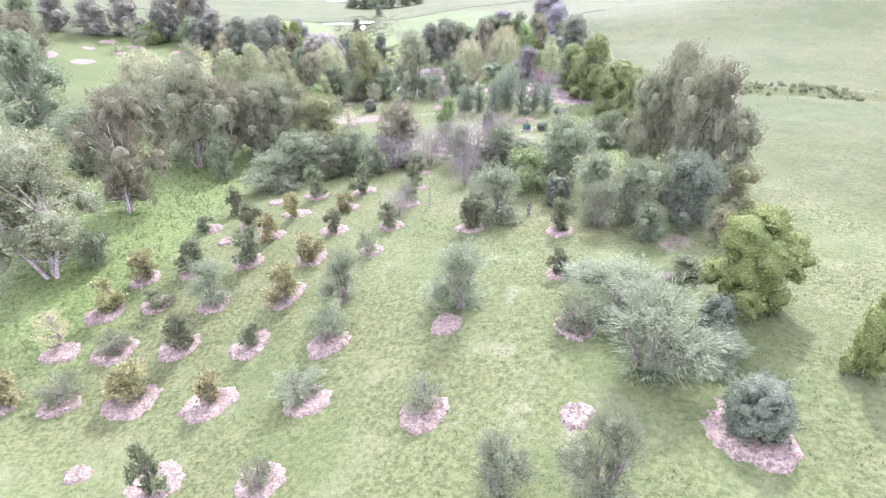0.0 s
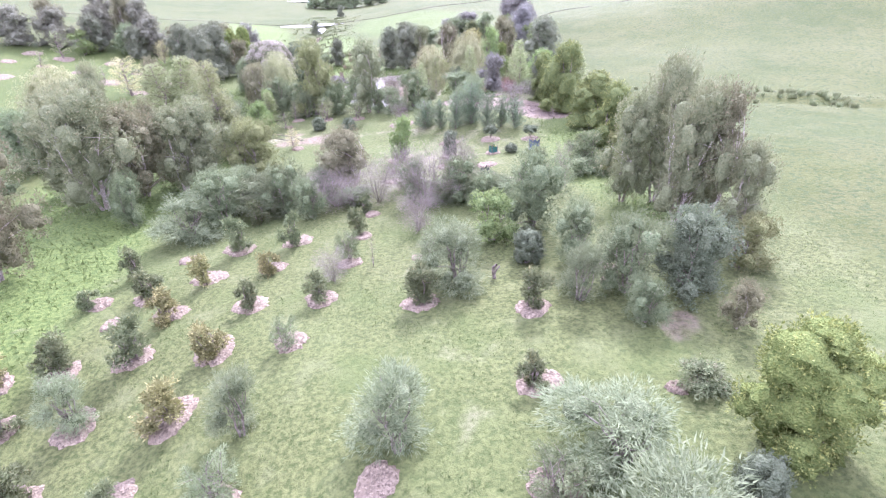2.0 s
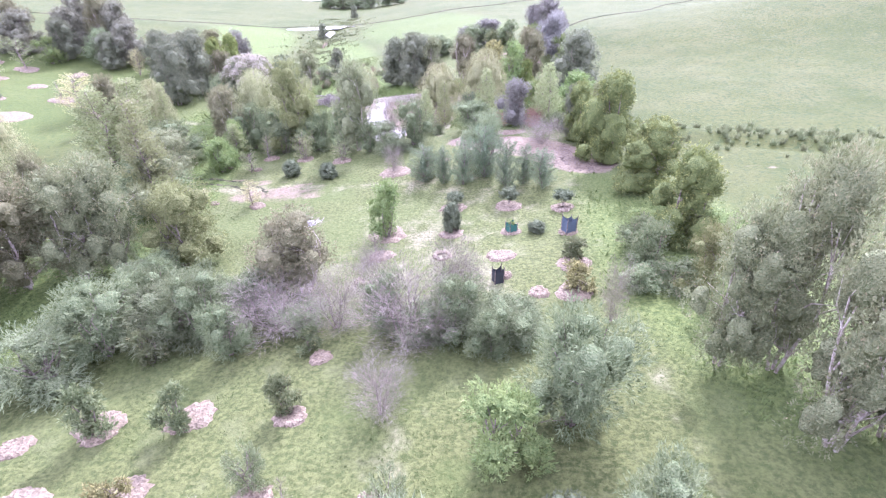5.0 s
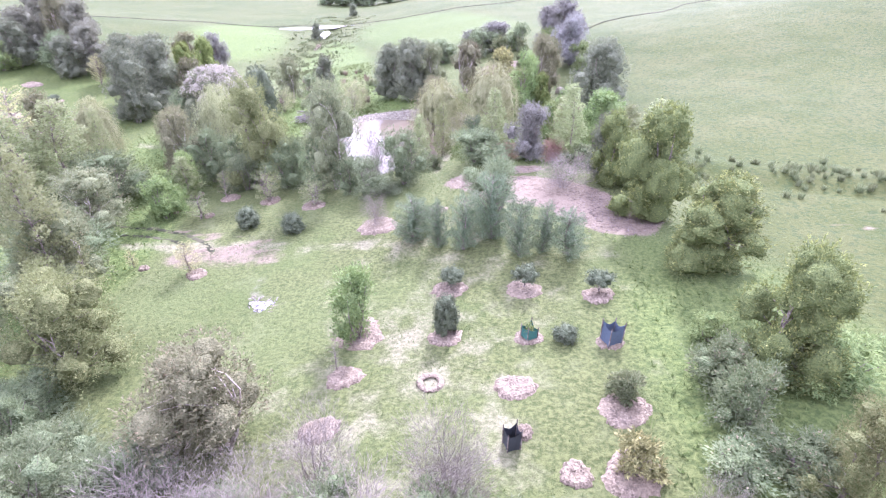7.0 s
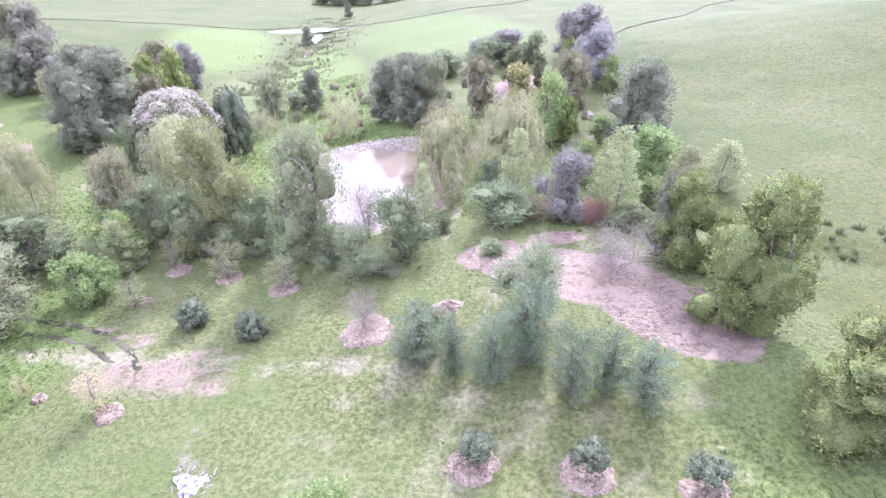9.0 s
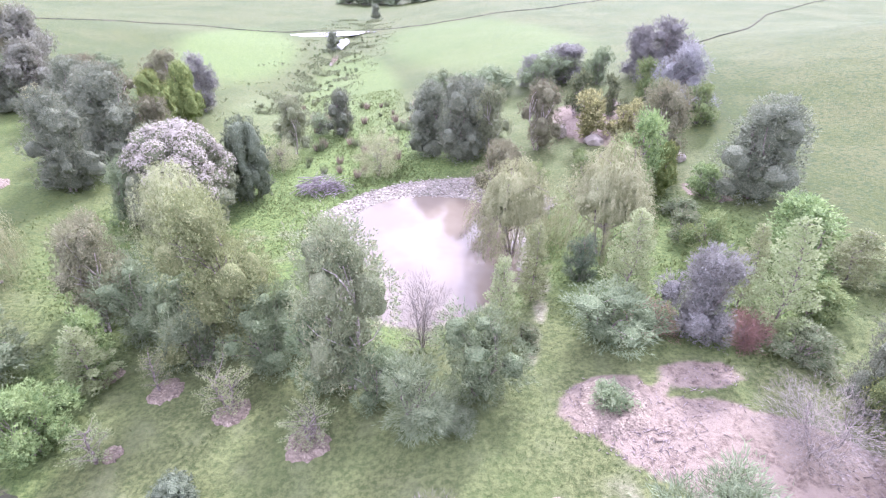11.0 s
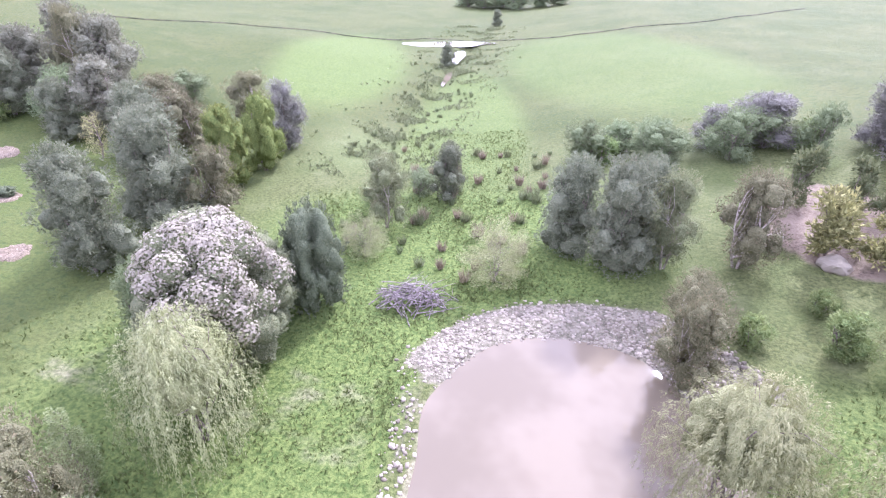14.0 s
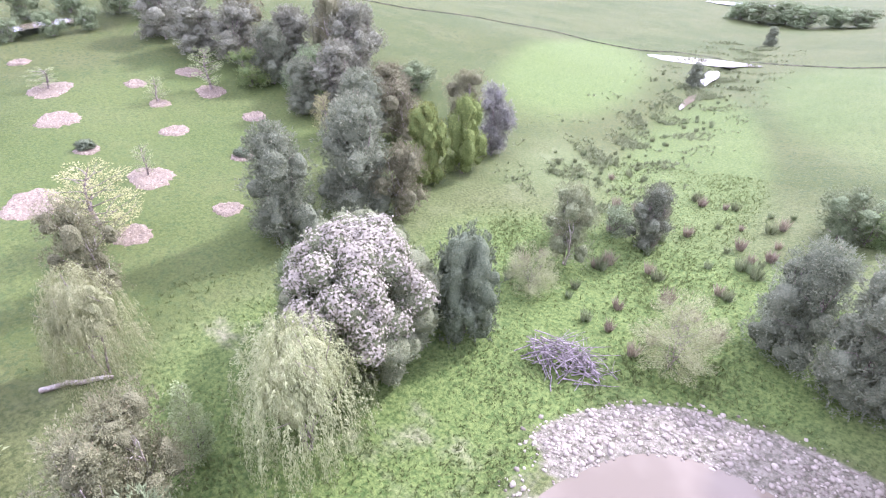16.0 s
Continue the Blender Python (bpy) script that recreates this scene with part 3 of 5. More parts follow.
KINDS = {
    "gum": ("gum_tree", "gum tree with loose grey-green drooping foliage", "tree"),
    "gumf": ("gum_tree", "tall grey-green gum in the row behind the paddock", "tree"),
    "gumo": ("gum_tree", "gum tree with russet-tipped grey-brown foliage", "tree"),
    "gumy": ("gum_tree", "gum tree with yellowish olive foliage in clumps", "tree"),
    "olive": ("grey_green_tree", "many-stemmed tree with fine grey-green leaves", "tree"),
    "cone": ("she_oak", "dense grey-green she-oak with a tapering full crown", "tree"),
    "sage": ("grey_green_tree", "large spreading tree with pale sage-green foliage", "tree"),
    "openw": ("young_willow", "open young willow with sparse pale green leaves", "tree"),
    "feath": ("feathery_shrub", "feathery pale grey-green shrub with arching fine foliage", "shrub"),
    "ybush": ("wattle_tree", "dense rounded wattle with bright yellow-green tips", "tree"),
    "wattle": ("wattle_tree", "dark olive wattle with upright yellow-green tufts", "tree"),
    "evergr": ("evergreen_tree", "broad dark green evergreen with dense clumped foliage", "tree"),
    "ggreen": ("young_tree", "leafy young tree with fresh mid-green leaves", "tree"),
    "dense": ("evergreen_shrub", "dense dark evergreen shrub with small glossy leaves", "shrub"),
    "orchd": ("fruit_tree", "small dark green fruit tree in the orchard rows", "fruit tree"),
    "orchy": ("fruit_tree", "small fruit tree with bronze-yellow young leaves", "fruit tree"),
    "orcho": ("fruit_tree", "small grey-green open fruit tree in a mulch ring", "fruit tree"),
    "willow": ("willow_tree", "pale green weeping willow with hanging strands", "tree"),
    "poplar": ("poplar_tree", "slender upright poplar with pale spring leaves", "tree"),
    "sapy": ("sapling", "thin sapling with sparse yellow spring leaves", "sapling"),
    "sapg": ("sapling", "thin sapling with sparse light green leaves", "sapling"),
    "sapw": ("sapling", "young open tree with whitish spring buds", "sapling"),
    "she": ("she_oak", "dark grey-purple she-oak with fine needles", "tree"),
    "sheg": ("she_oak", "silvery grey needle-leaved tree on the rise", "tree"),
    "pine": ("young_conifer", "upright blue-green young conifer with soft needles", "tree"),
    "umb": ("standard_tree", "small clipped tree with a flat dark crown", "fruit tree"),
    "redsh": ("red_brown_shrub", "low red-brown shrub with arching stems", "shrub"),
    "bramb": ("bramble_thicket", "tangled low thicket of grey-green brambles", "shrub"),
    "bare": ("bare_tree", "leafless many-stemmed tree with purplish-brown twigs", "tree"),
    "flower": ("flowering_tree", "broad domed tree covered with cream-white blossom", "tree"),
}
GROUPS = {"orchd": "fruit trees in the orchard", "orchy": "fruit trees in the orchard", "orcho": "fruit trees in the orchard", "pine": "clump of young conifers", "umb": "row of clipped trees", "gum": "gum trees"}


def outline(shape, f):
    """Crown half-width (1 = widest) at height share f of the crown."""
    if shape == "spire":
        return 0.12 + 0.95 * (1 - f) ** 0.8 * min(1, 0.35 + f * 3)
    if shape == "dome":
        return max(0.05, (1 - max(0, f - 0.25) ** 2 / 0.5625)) ** 0.42 * (0.8 + 0.2 * min(1, f * 4))
    if shape == "egg":
        return max(0.05, 1 - ((f - 0.38) / 0.68) ** 2) ** 0.45
    if shape == "ovoid":
        return max(0.1, 1 - ((f - 0.3) / 0.8) ** 2) ** 0.6
    if shape == "flat":
        return max(0.1, 1 - ((f - 0.45) / 0.6) ** 2) ** 0.4
    if shape == "loose":
        return max(0.08, 1 - ((f - 0.38) / 0.70) ** 2) ** 0.55
    return max(0.05, 1 - ((f - 0.46) / 0.58) ** 2) ** 0.4


def sphere_grid(n):
    """Directions over a ball, as an even grid, with its triangles."""
    g = np.tan(np.linspace(-1, 1, n + 1) * np.pi / 4)
    V0, F0 = [], []
    for ax in range(3):
        for sg in (-1, 1):
            o = len(V0)
            for a in g:
                for b_ in g:
                    p = [0, 0, 0]
                    p[ax], p[(ax + 1) % 3], p[(ax + 2) % 3] = sg, a * sg, b_
                    V0.append(p)
            for i in range(n):
                for j in range(n):
                    q = (o + i * (n + 1) + j, o + (i + 1) * (n + 1) + j, o + (i + 1) * (n + 1) + j + 1, o + i * (n + 1) + j + 1)
                    F0 += [q[:3], (q[0], q[2], q[3])]
    return unit(np.array(V0, float)), np.array(F0)


GRIDS = {}


def bough_mass(rng, cx, cy, z0, z1, half, shape, clumps, size, n=11):
    """One closed, billowing mass of foliage made of many rounded clumps; gives its vertices, triangles and clumps."""
    if n not in GRIDS:
        GRIDS[n] = sphere_grid(n)
    D, tri = GRIDS[n]
    hgt = z1 - z0
    lobes = rng.uniform(0, 6.28, 3)
    C, R = [], []
    for i in range(clumps):
        f = min(0.99, max(0.01, (i + rng.uniform(0, 1)) / clumps))
        a = i * 2.39996 + rng.normal(0, 0.35)
        r = size * min(half, hgt * 0.6) * rng.uniform(0.75, 1.3)
        rad = outline(shape, f) * half * (1 + 0.10 * math.sin(2 * a + lobes[0]) + 0.08 * math.sin(3 * a + lobes[1] + 3 * f)) - r * rng.uniform(0.75, 1.05)
        rad = max(0.0, rad)
        C.append((math.cos(a) * rad, math.sin(a) * rad, min(max(f * hgt, r * 0.7), hgt - r * 0.85) - 0.42 * hgt))
        R.append(r)
    C.append((0, 0, hgt * 0.58 - size * half))
    R.append(size * half)
    C, R = np.array(C), np.array(R)
    b = D @ C.T
    cc = (C ** 2).sum(1)
    disc = b * b - cc + R ** 2
    ext = np.where((disc > 0) & (b > -R * 0.2), b + np.sqrt(np.maximum(disc, 0)), 0).max(1)
    L = np.sqrt(cc) + 1e-6
    base = (0.78 * L * np.exp(-((1 - np.clip(b / L, -1, 1)) / 0.12))).max(1)
    rad = np.maximum(np.maximum(ext, base), 0.3 * min(half, hgt / 2))
    P = D * rad[:, None] + np.array([cx, cy, z0 + 0.42 * hgt])
    P[:, 2] = np.maximum(P[:, 2], 0.02)
    return P, tri, C + np.array([cx, cy, z0 + 0.42 * hgt]), R


def strewn(rng, V, Fc, n):
    """n points over triangles, evenly by area, with the outward direction there."""
    A, B, C = V[Fc[:, 0]], V[Fc[:, 1]], V[Fc[:, 2]]
    nor = np.cross(B - A, C - A)
    area = np.linalg.norm(nor, axis=1)
    k = rng.choice(len(Fc), n, p=area / area.sum())
    u, v = rng.uniform(0, 1, n), rng.uniform(0, 1, n)
    u, v = np.where(u + v > 1, 1 - u, u), np.where(u + v > 1, 1 - v, v)
    return A[k] + (B - A)[k] * u[:, None] + (C - A)[k] * v[:, None], unit(nor[k])


def fountain(rng, hh, ww, n, strands):
    """Leaves down the hanging strands of a weeping crown."""
    a, f = rng.uniform(0, 6.283, strands), rng.uniform(0, 1, strands) ** 0.7
    f = 0.24 + 0.76 * f
    rad = 0.5 * ww * np.sqrt(np.maximum(0.02, 1 - ((f - 0.36) / 0.66) ** 2)) * rng.uniform(0.55, 0.98, strands)
    rad = rad * (1 + 0.12 * np.sin(3 * a + 1.0) + 0.08 * np.sin(5 * a))
    top = f * hh * 0.98
    drop = np.minimum(hh * rng.uniform(0.16, 0.62, strands), top - 0.12 * hh * rng.uniform(0.3, 1.6, strands))
    k = rng.integers(strands, size=n)
    s = rng.uniform(0, 1, n) ** 1.1
    out = np.stack([np.cos(a), np.sin(a), 0 * a], -1)
    flare = (0.09 * ww * (1 - np.exp(-2.2 * s)) * (1.0 - 0.5 * (f[k] - 0.3)))
    q = out[k] * (rad[k] + flare - 0.03 * ww)[:, None] + np.array([0, 0, 1]) * (top[k] - drop[k] * s ** 1.25 + 0.03 * hh * np.sin(np.pi * np.minimum(1, s * 2.5)))[:, None]
    q = q + rng.normal(0, 0.035, (n, 3))
    q[:, 2] = np.maximum(q[:, 2], 0.08)
    al = out[k] * (0.9 * np.exp(-5 * s))[:, None] + rng.normal(0, 0.28, (n, 3)) + np.array([0, 0, -1.0]) * np.minimum(1, 0.2 + 2 * s)[:, None]
    return q, al, out[k] + np.array([0, 0, 0.5]) + rng.normal(0, 0.4, (n, 3))


def build_plant(kind, variant):
    hh, ww, nm, mw, nc, cs, nl, ll, lw, cb, shape, stems, habit, fluff = SORTS[kind]
    rng = np.random.default_rng(sum(map(ord, kind)) * 31 + variant * 7)
    name, label, category = KINDS[kind]
    base = tagged(new(name), label, category, GROUPS.get(kind, ""))
    lean = rng.normal(0, 0.035, 2) * ww
    thick = (0.011 * hh + 0.018) * (0.45 if kind in ("bare", "redsh", "poplar", "openw") else 1.0)
    # stems
    paths, tops = [], []
    for s in range(stems):
        a = s * 6.283 / stems + rng.uniform(-0.5, 0.5)
        out = (0.0 if stems == 1 else 0.2) * ww * rng.uniform(0.6, 1.2)
        top = np.array([math.cos(a) * out + lean[0] * 0.6, math.sin(a) * out + lean[1] * 0.6, hh * (0.96 if nm == 0 and stems == 1 else rng.uniform(0.62, 0.82))])
        foot = np.array([math.cos(a), math.sin(a), 0]) * (0.0 if stems == 1 else thick * 1.4) + np.array([0, 0, -0.15])
        p = limb(rng, foot, top, thick * (1.5 if stems == 1 else 1.0), thick * 0.25, 7, 0.04)
        paths.append(p)
        tops.append(p[0])
    leafmat = M_TWIG if kind == "bare" else M_LEAF[{"sapg": "poplar", "sapw": "poplar", "umb": "dense", "evergr": "dense", "sage": "olive", "openw": "willow"}.get(kind, kind)]
    hull = None
    if nm:
        # foliage in billowing masses round the boughs
        V, H, Fc, o = [], [], [], 0
        for i in range(nm):
            if nm == 1:
                cx, cy, z0, z1, half, shp, res = lean[0], lean[1], hh * cb, hh, ww * 0.5, shape, 34 if kind == "flower" else 24 if nc > 50 else 12
            else:
                f = (i + rng.uniform(0.2, 0.8)) / nm
                a = i * 2.39996 + variant
                half, shp, res = ww * mw * rng.uniform(0.75, 1.3), "egg" if i % 2 else "round", 4
                rr = max(0.0, outline(shape, f) * ww * 0.5 - half * 0.9) * (rng.uniform(0.65, 1.06) if i % 2 else rng.uniform(0.05, 0.5))
                tall = half * rng.uniform(1.7, 2.6) * max(1.0, 0.75 * hh / ww)
                zc = hh * (cb + (1 - cb) * f)
                cx, cy, z0, z1 = math.cos(a) * rr + lean[0], math.sin(a) * rr + lean[1], max(0.0, zc - tall * 0.55), min(hh, zc + tall * 0.45)
                z0 = min(z0, z1 - tall * 0.7)
            P, tri, C, R = bough_mass(rng, cx, cy, z0, z1, half, shp, nc, cs, res)
            mid = np.array([cx, cy, z0 + 0.45 * (z1 - z0)])
            V.append(mid + (P - mid) * (0.8 if nm > 1 else 0.97))
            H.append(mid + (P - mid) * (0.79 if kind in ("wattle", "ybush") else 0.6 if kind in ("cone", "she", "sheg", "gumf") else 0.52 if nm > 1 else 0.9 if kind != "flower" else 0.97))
            Fc.append(tri + o)
            o += len(P)
            st = tops[i % stems]
            for j in range(2 if nm > 1 else 14):
                c = C[int(rng.integers(len(C)))]
                m = min(len(st) - 2, max(1, int(c[2] / hh * len(st) * 0.7)))
                paths.append(limb(rng, st[m], c, thick * 0.45, thick * 0.1, 4, 0.1))
        V, H, Fc = np.concatenate(V), np.concatenate(H), np.concatenate(Fc)
        # sprays: short twigs standing out of the mass, each with a dozen leaves
        ns = nl // 12
        at, nor = strewn(rng, V, Fc, ns)
        keep = (at[:, 2] > 0.03) & (nor[:, 2] > -0.8)
        at, nor = at[keep], nor[keep]
        out = unit(at - np.array([lean[0], lean[1], hh * (cb + 0.3 * (1 - cb))]))
        j = np.cross(nor, rng.normal(size=nor.shape))
        axis = out * 0.8 + nor * 0.5 + j * 0.4 + np.array([0, 0, 0.15]) if habit == "arch" else nor * 0.8 + j * 0.35 + np.array([0, 0, 0.45])
        axis = unit(axis) * (fluff * rng.uniform(0.15, 1.0, len(at)) ** 1.3)[:, None]
        at, nor, axis = (np.repeat(q, 12, 0) for q in (at, nor, axis))
        n = len(at)
        t = rng.uniform(-0.15, 1.0, (n, 1))
        d = rng.normal(size=(n, 3))
        at = at + axis * t + d * (0.16 * fluff * (1.15 - t))
        al = unit(axis) * 0.8 + d * 0.45 + np.array([0, 0, 0.1])
        face = nor * 0.7 + rng.normal(0, 0.5, (n, 3)) + np.array([0, 0, 0.35])
        at[:, 2] = np.maximum(at[:, 2], 0.02)
        if habit == "weep":
            at, al, face = fountain(rng, hh, ww, nl, 700)
            mid = np.array([lean[0], lean[1], hh * 0.5])
            H = mid + (H - mid) * np.array([0.66, 0.66, 0.66])
        hull = (H, Fc)
    else:
        # open crown: rising branches with leaves along them
        at, al, face = [], [], []
        for i in range(nc):
            f = cb + (0.97 - cb) * (i + rng.uniform(0, 1)) / nc
            st = tops[i % stems]
            a = i * 2.39996 + rng.normal(0, 0.3)
            g = (f - cb) / (1 - cb)
            reach = outline(shape, g) * ww * 0.5 * rng.uniform(0.7, 1.08)
            s = f * rng.uniform(0.45, 0.8) if stems > 1 else max(0.05, f - cs * reach / hh * rng.uniform(0.5, 0.9))
            start = np.array([np.interp(min(0.97, s / max(0.3, st[-1][2] / hh)), np.linspace(0, 1, len(st)), st[:, m]) for m in range(3)])
            tip = np.array([math.cos(a) * reach + lean[0] * f, math.sin(a) * reach + lean[1] * f, f * hh])
            pts, rad = limb(rng, start, tip, thick * (0.28 if kind == "bare" else 0.4), thick * 0.07, 5, 0.06)
            paths.append((pts, rad))
            n = max(6, int(nl / nc * (0.4 + 1.2 * reach / (ww * 0.4)) * rng.uniform(0.7, 1.3)))
            t = rng.uniform(0.2 if kind in ("pine", "bare", "redsh") else 0.35, 1.03, n)
            q = np.stack([np.interp(t, np.linspace(0, 1, 5), pts[:, m]) for m in range(3)], -1)
            d = ball(rng, n, 0.1)
            q = q + d * (mw * ww * (0.5 + 0.9 * np.sin(np.pi * np.minimum(1, t * 0.8))))[:, None]
            dirn = unit(tip - start)
            at.append(q)
            al.append(dirn * 0.7 + d * 0.8 + rng.normal(0, 0.3, (n, 3)) + (np.array([0, 0, 0.5]) if kind in ("bare", "redsh") else 0))
            face.append(rng.normal(size=(n, 3)) + np.array([0, 0, 0.5]))
        at, al, face = map(np.concatenate, (at, al, face))
        at[:, 2] = np.maximum(at[:, 2], 0.03)
        if kind == "pine":
            P, tri, _, _ = bough_mass(rng, lean[0], lean[1], 0.2 * hh, 0.8 * hh, ww * 0.17, "spire", 30, 0.3, 6)
            hull = (P, tri)
    bark = M_TWIG if kind == "bare" else M_PALE_BARK if kind in ("gum", "gumo") else M_BARK
    cut = stems
    v, f = tubes(paths[:cut], 5)
    part("trunk", mesh_from(kind + "_trunk", v, f, bark, True), base)
    if cut < len(paths):
        v, f = tubes(paths[cut:], 4)
        tagged(part("branchwork", mesh_from(kind + "_branchwork", v, f, bark, True), base), kind="stuff")
    v, f = blades(rng, at, al, face, ll, lw)
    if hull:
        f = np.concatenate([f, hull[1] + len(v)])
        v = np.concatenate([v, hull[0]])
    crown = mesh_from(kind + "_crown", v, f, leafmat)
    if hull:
        # the hull takes the darker tones, crown shade put into its colour
        crown.materials.append(INNER_SHADE[leafmat.name])
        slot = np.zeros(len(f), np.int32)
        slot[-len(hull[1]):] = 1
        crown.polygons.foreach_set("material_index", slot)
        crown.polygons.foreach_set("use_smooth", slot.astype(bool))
    part("crown", crown, base)
    if kind == "flower":
        # rounded heads of blossom over the clumps of the sunlit side
        v, f, o = [], [], 0
        mid = np.array([lean[0], lean[1], hh * 0.3])
        bloom = unit(np.array([math.cos(3.1) * 0.5, math.sin(3.1) * 0.5, 0.87]))
        for c, r in zip(C, R):
            rich = float(unit(c - mid) @ bloom) + rng.normal(0, 0.05)
            if rich < 0.7:
                continue
            up = unit(unit(c - mid) + np.array([0, 0, 0.35]))
            n = int(260 * min(1.0, 0.3 + 4.5 * (rich - 0.7)))
            d = unit(rng.normal(size=(n, 3)) + up * 1.1)
            q = c + d * (r * 1.12 * (1 + rng.normal(0, 0.09, (n, 1))))
            bv, bf = blades(rng, q, np.cross(d, rng.normal(size=d.shape)), d + rng.normal(0, 0.35, d.shape), 0.12, 0.10)
            v.append(bv)
            f.append(bf + o)
            o += len(bv)
        v, f = np.concatenate(v), np.concatenate(f)
        part("blossom", mesh_from("blossom", v, f, M_BLOSSOM), base, "cream-white blossom clusters")
    return base


MADE, COUNT = {}, {}


def plant(kind, x, y, height, width, label=""):
    """One tree or shrub of a kind, standing at (x, y)."""
    hh, ww = SORTS[kind][:2]
    spread = {"willow": (1.3, 1.14), "flower": (1.0, 0.96), "pine": (1.02, 0.92), "bare": (1.3, 1.0), "poplar": (1.25, 1.0), "olive": (1.28, 1.06), "feath": (1.48, 1.04), "ybush": (1.14, 1.05), "orchd": (1.14, 1.06), "orchy": (1.14, 1.06)}
    spread = spread.get(kind, (1.28, 1.12) if SORTS[kind][2] > 1 else (1.04, 1.0))
    width, height = width * spread[0], height * spread[1]
    n = COUNT[kind] = COUNT.get(kind, 0) + 1
    variant = n % (1 if kind == "flower" else 3)
    m = Matrix.Translation((x, y, on_ground(x, y))) @ Matrix.Rotation((n * 2.39996) % 6.2832, 4, "Z") @ Matrix.Diagonal((width / ww, width / ww, height / hh, 1))
    if (kind, variant) in MADE:
        first = MADE[kind, variant]
        ob = copy_thing(first, m @ Matrix.Diagonal((1 / first.scale.x, 1 / first.scale.y, 1 / first.scale.z, 1)))
    else:
        ob = MADE[kind, variant] = build_plant(kind, variant)
        ob.matrix_basis = m
    return tagged(ob, label)


# mulch beds
def build_ring(variant):
    rng = np.random.default_rng(50 + variant)
    na, nr = 40, 9
    a = np.linspace(0, 2 * np.pi, na, endpoint=False)
    edge = 1 + 0.06 * np.sin(2 * a + rng.uniform(0, 6)) + 0.05 * np.sin(3 * a + rng.uniform(0, 6)) + 0.06 * rng.normal(size=na)
    V = [(0, 0, 0.05)]
    for i in range(1, nr + 1):
        f = i / nr
        z = 0.05 + 0.06 * math.exp(-((f - 0.7) / 0.22) ** 2) - 0.16 * f ** 8
        for j in range(na):
            V.append((math.cos(a[j]) * f * edge[j], math.sin(a[j]) * f * edge[j], z + rng.normal(0, 0.018)))
    V = np.array(V)
    tri = [(0, 1 + j, 1 + (j + 1) % na, 1 + (j + 1) % na) for j in range(na)]
    quad = [(1 + i * na + j, 1 + (i + 1) * na + j, 1 + (i + 1) * na + (j + 1) % na, 1 + i * na + (j + 1) % na) for i in range(nr - 1) for j in range(na)]
    me = bpy.data.meshes.new("mulch_ring")
    me.from_pydata(V.tolist(), [], [t[:3] for t in tri] + quad)
    me.materials.append(M_CHIP)
    me.polygons.foreach_set("use_smooth", np.ones(len(me.polygons), bool))
    return me


RINGS = [build_ring(i) for i in range(4)]


def ring(x, y, width, label="round bed of pale weathered wood-chip mulch"):
    """A mulch bed lying on the slope."""
    n = COUNT["ring"] = COUNT.get("ring", 0) + 1
    ob = tagged(new("mulch_bed", RINGS[n % 4]), label, "mulch bed", "mulch beds")
    up = Vector((h(x - 0.6, y) - h(x + 0.6, y), h(x, y - 0.6) - h(x, y + 0.6), 1.2)).normalized()
    turn = Vector((0, 0, 1)).rotation_difference(up).to_matrix().to_4x4()
    ob.matrix_basis = Matrix.Translation((x, y, h(x, y) + 0.03)) @ turn @ Matrix.Rotation(n * 1.7, 4, "Z") @ Matrix.Diagonal((width / 2, width / 2, 1, 1))
    return ob


# ---- plantings ----
ring(-9.49, 11.60, 2.02)
plant("orchd", -9.33, 11.22, 1.85, 1.09)
ring(-5.71, 10.90, 1.81)
plant("orcho", -5.67, 10.73, 1.25, 1.02)
ring(-12.78, 12.37, 1.02)
ring(-18.09, 16.02, 1.35)
plant("orchy", -18.07, 16.12, 1.49, 1.60)
ring(-15.82, 16.03, 1.64)
plant("orcho", -15.78, 16.35, 1.20, 1.58)
ring(-12.84, 16.09, 2.51)
plant("orchy", -12.75, 16.24, 1.58, 1.95)
ring(-9.19, 15.23, 2.28)
plant("orchy", -9.06, 15.26, 1.29, 1.26)
ring(-5.06, 14.39, 1.95)
plant("orcho", -5.47, 14.82, 1.08, 1.98)
ring(-0.64, 12.80, 1.85)
plant("orcho", -0.73, 13.21, 1.24, 1.41)
ring(-17.67, 19.20, 1.77)
plant("sapy", -18.03, 19.59, 2.10, 1.59)
ring(-15.23, 19.23, 2.09)
plant("orcho", -15.16, 19.33, 1.03, 1.56)
ring(-12.18, 19.16, 2.07)
plant("orchd", -11.90, 19.08, 1.75, 1.65)
ring(-8.53, 18.53, 2.00)
plant("orchd", -8.42, 18.36, 1.08, 1.03)
ring(-4.83, 17.60, 1.89)
plant("orcho", -4.80, 17.97, 1.63, 1.69)
ring(-17.07, 22.04, 2.02)
plant("orchy", -16.92, 22.20, 1.69, 1.56)
ring(-14.67, 22.41, 1.63)
plant("orchd", -14.46, 22.33, 0.97, 1.43)
ring(-11.56, 22.27, 1.88)
plant("feath", -11.74, 22.45, 2.06, 1.69)
ring(-7.78, 21.87, 2.10)
plant("orchy", -7.57, 21.59, 1.68, 1.74)
ring(-16.33, 24.80, 1.75)
plant("orchy", -16.07, 24.74, 1.56, 1.83)
ring(-13.77, 25.23, 1.77)
plant("orchd", -13.83, 25.42, 1.81, 1.71)
ring(-10.91, 25.83, 1.94)
plant("orchd", -10.61, 25.49, 1.88, 1.85)
ring(-7.19, 25.39, 1.98)
plant("orchy", -7.23, 25.04, 1.53, 1.69)
ring(-3.87, 25.16, 1.58)
plant("orcho", -3.98, 24.81, 1.50, 1.13)
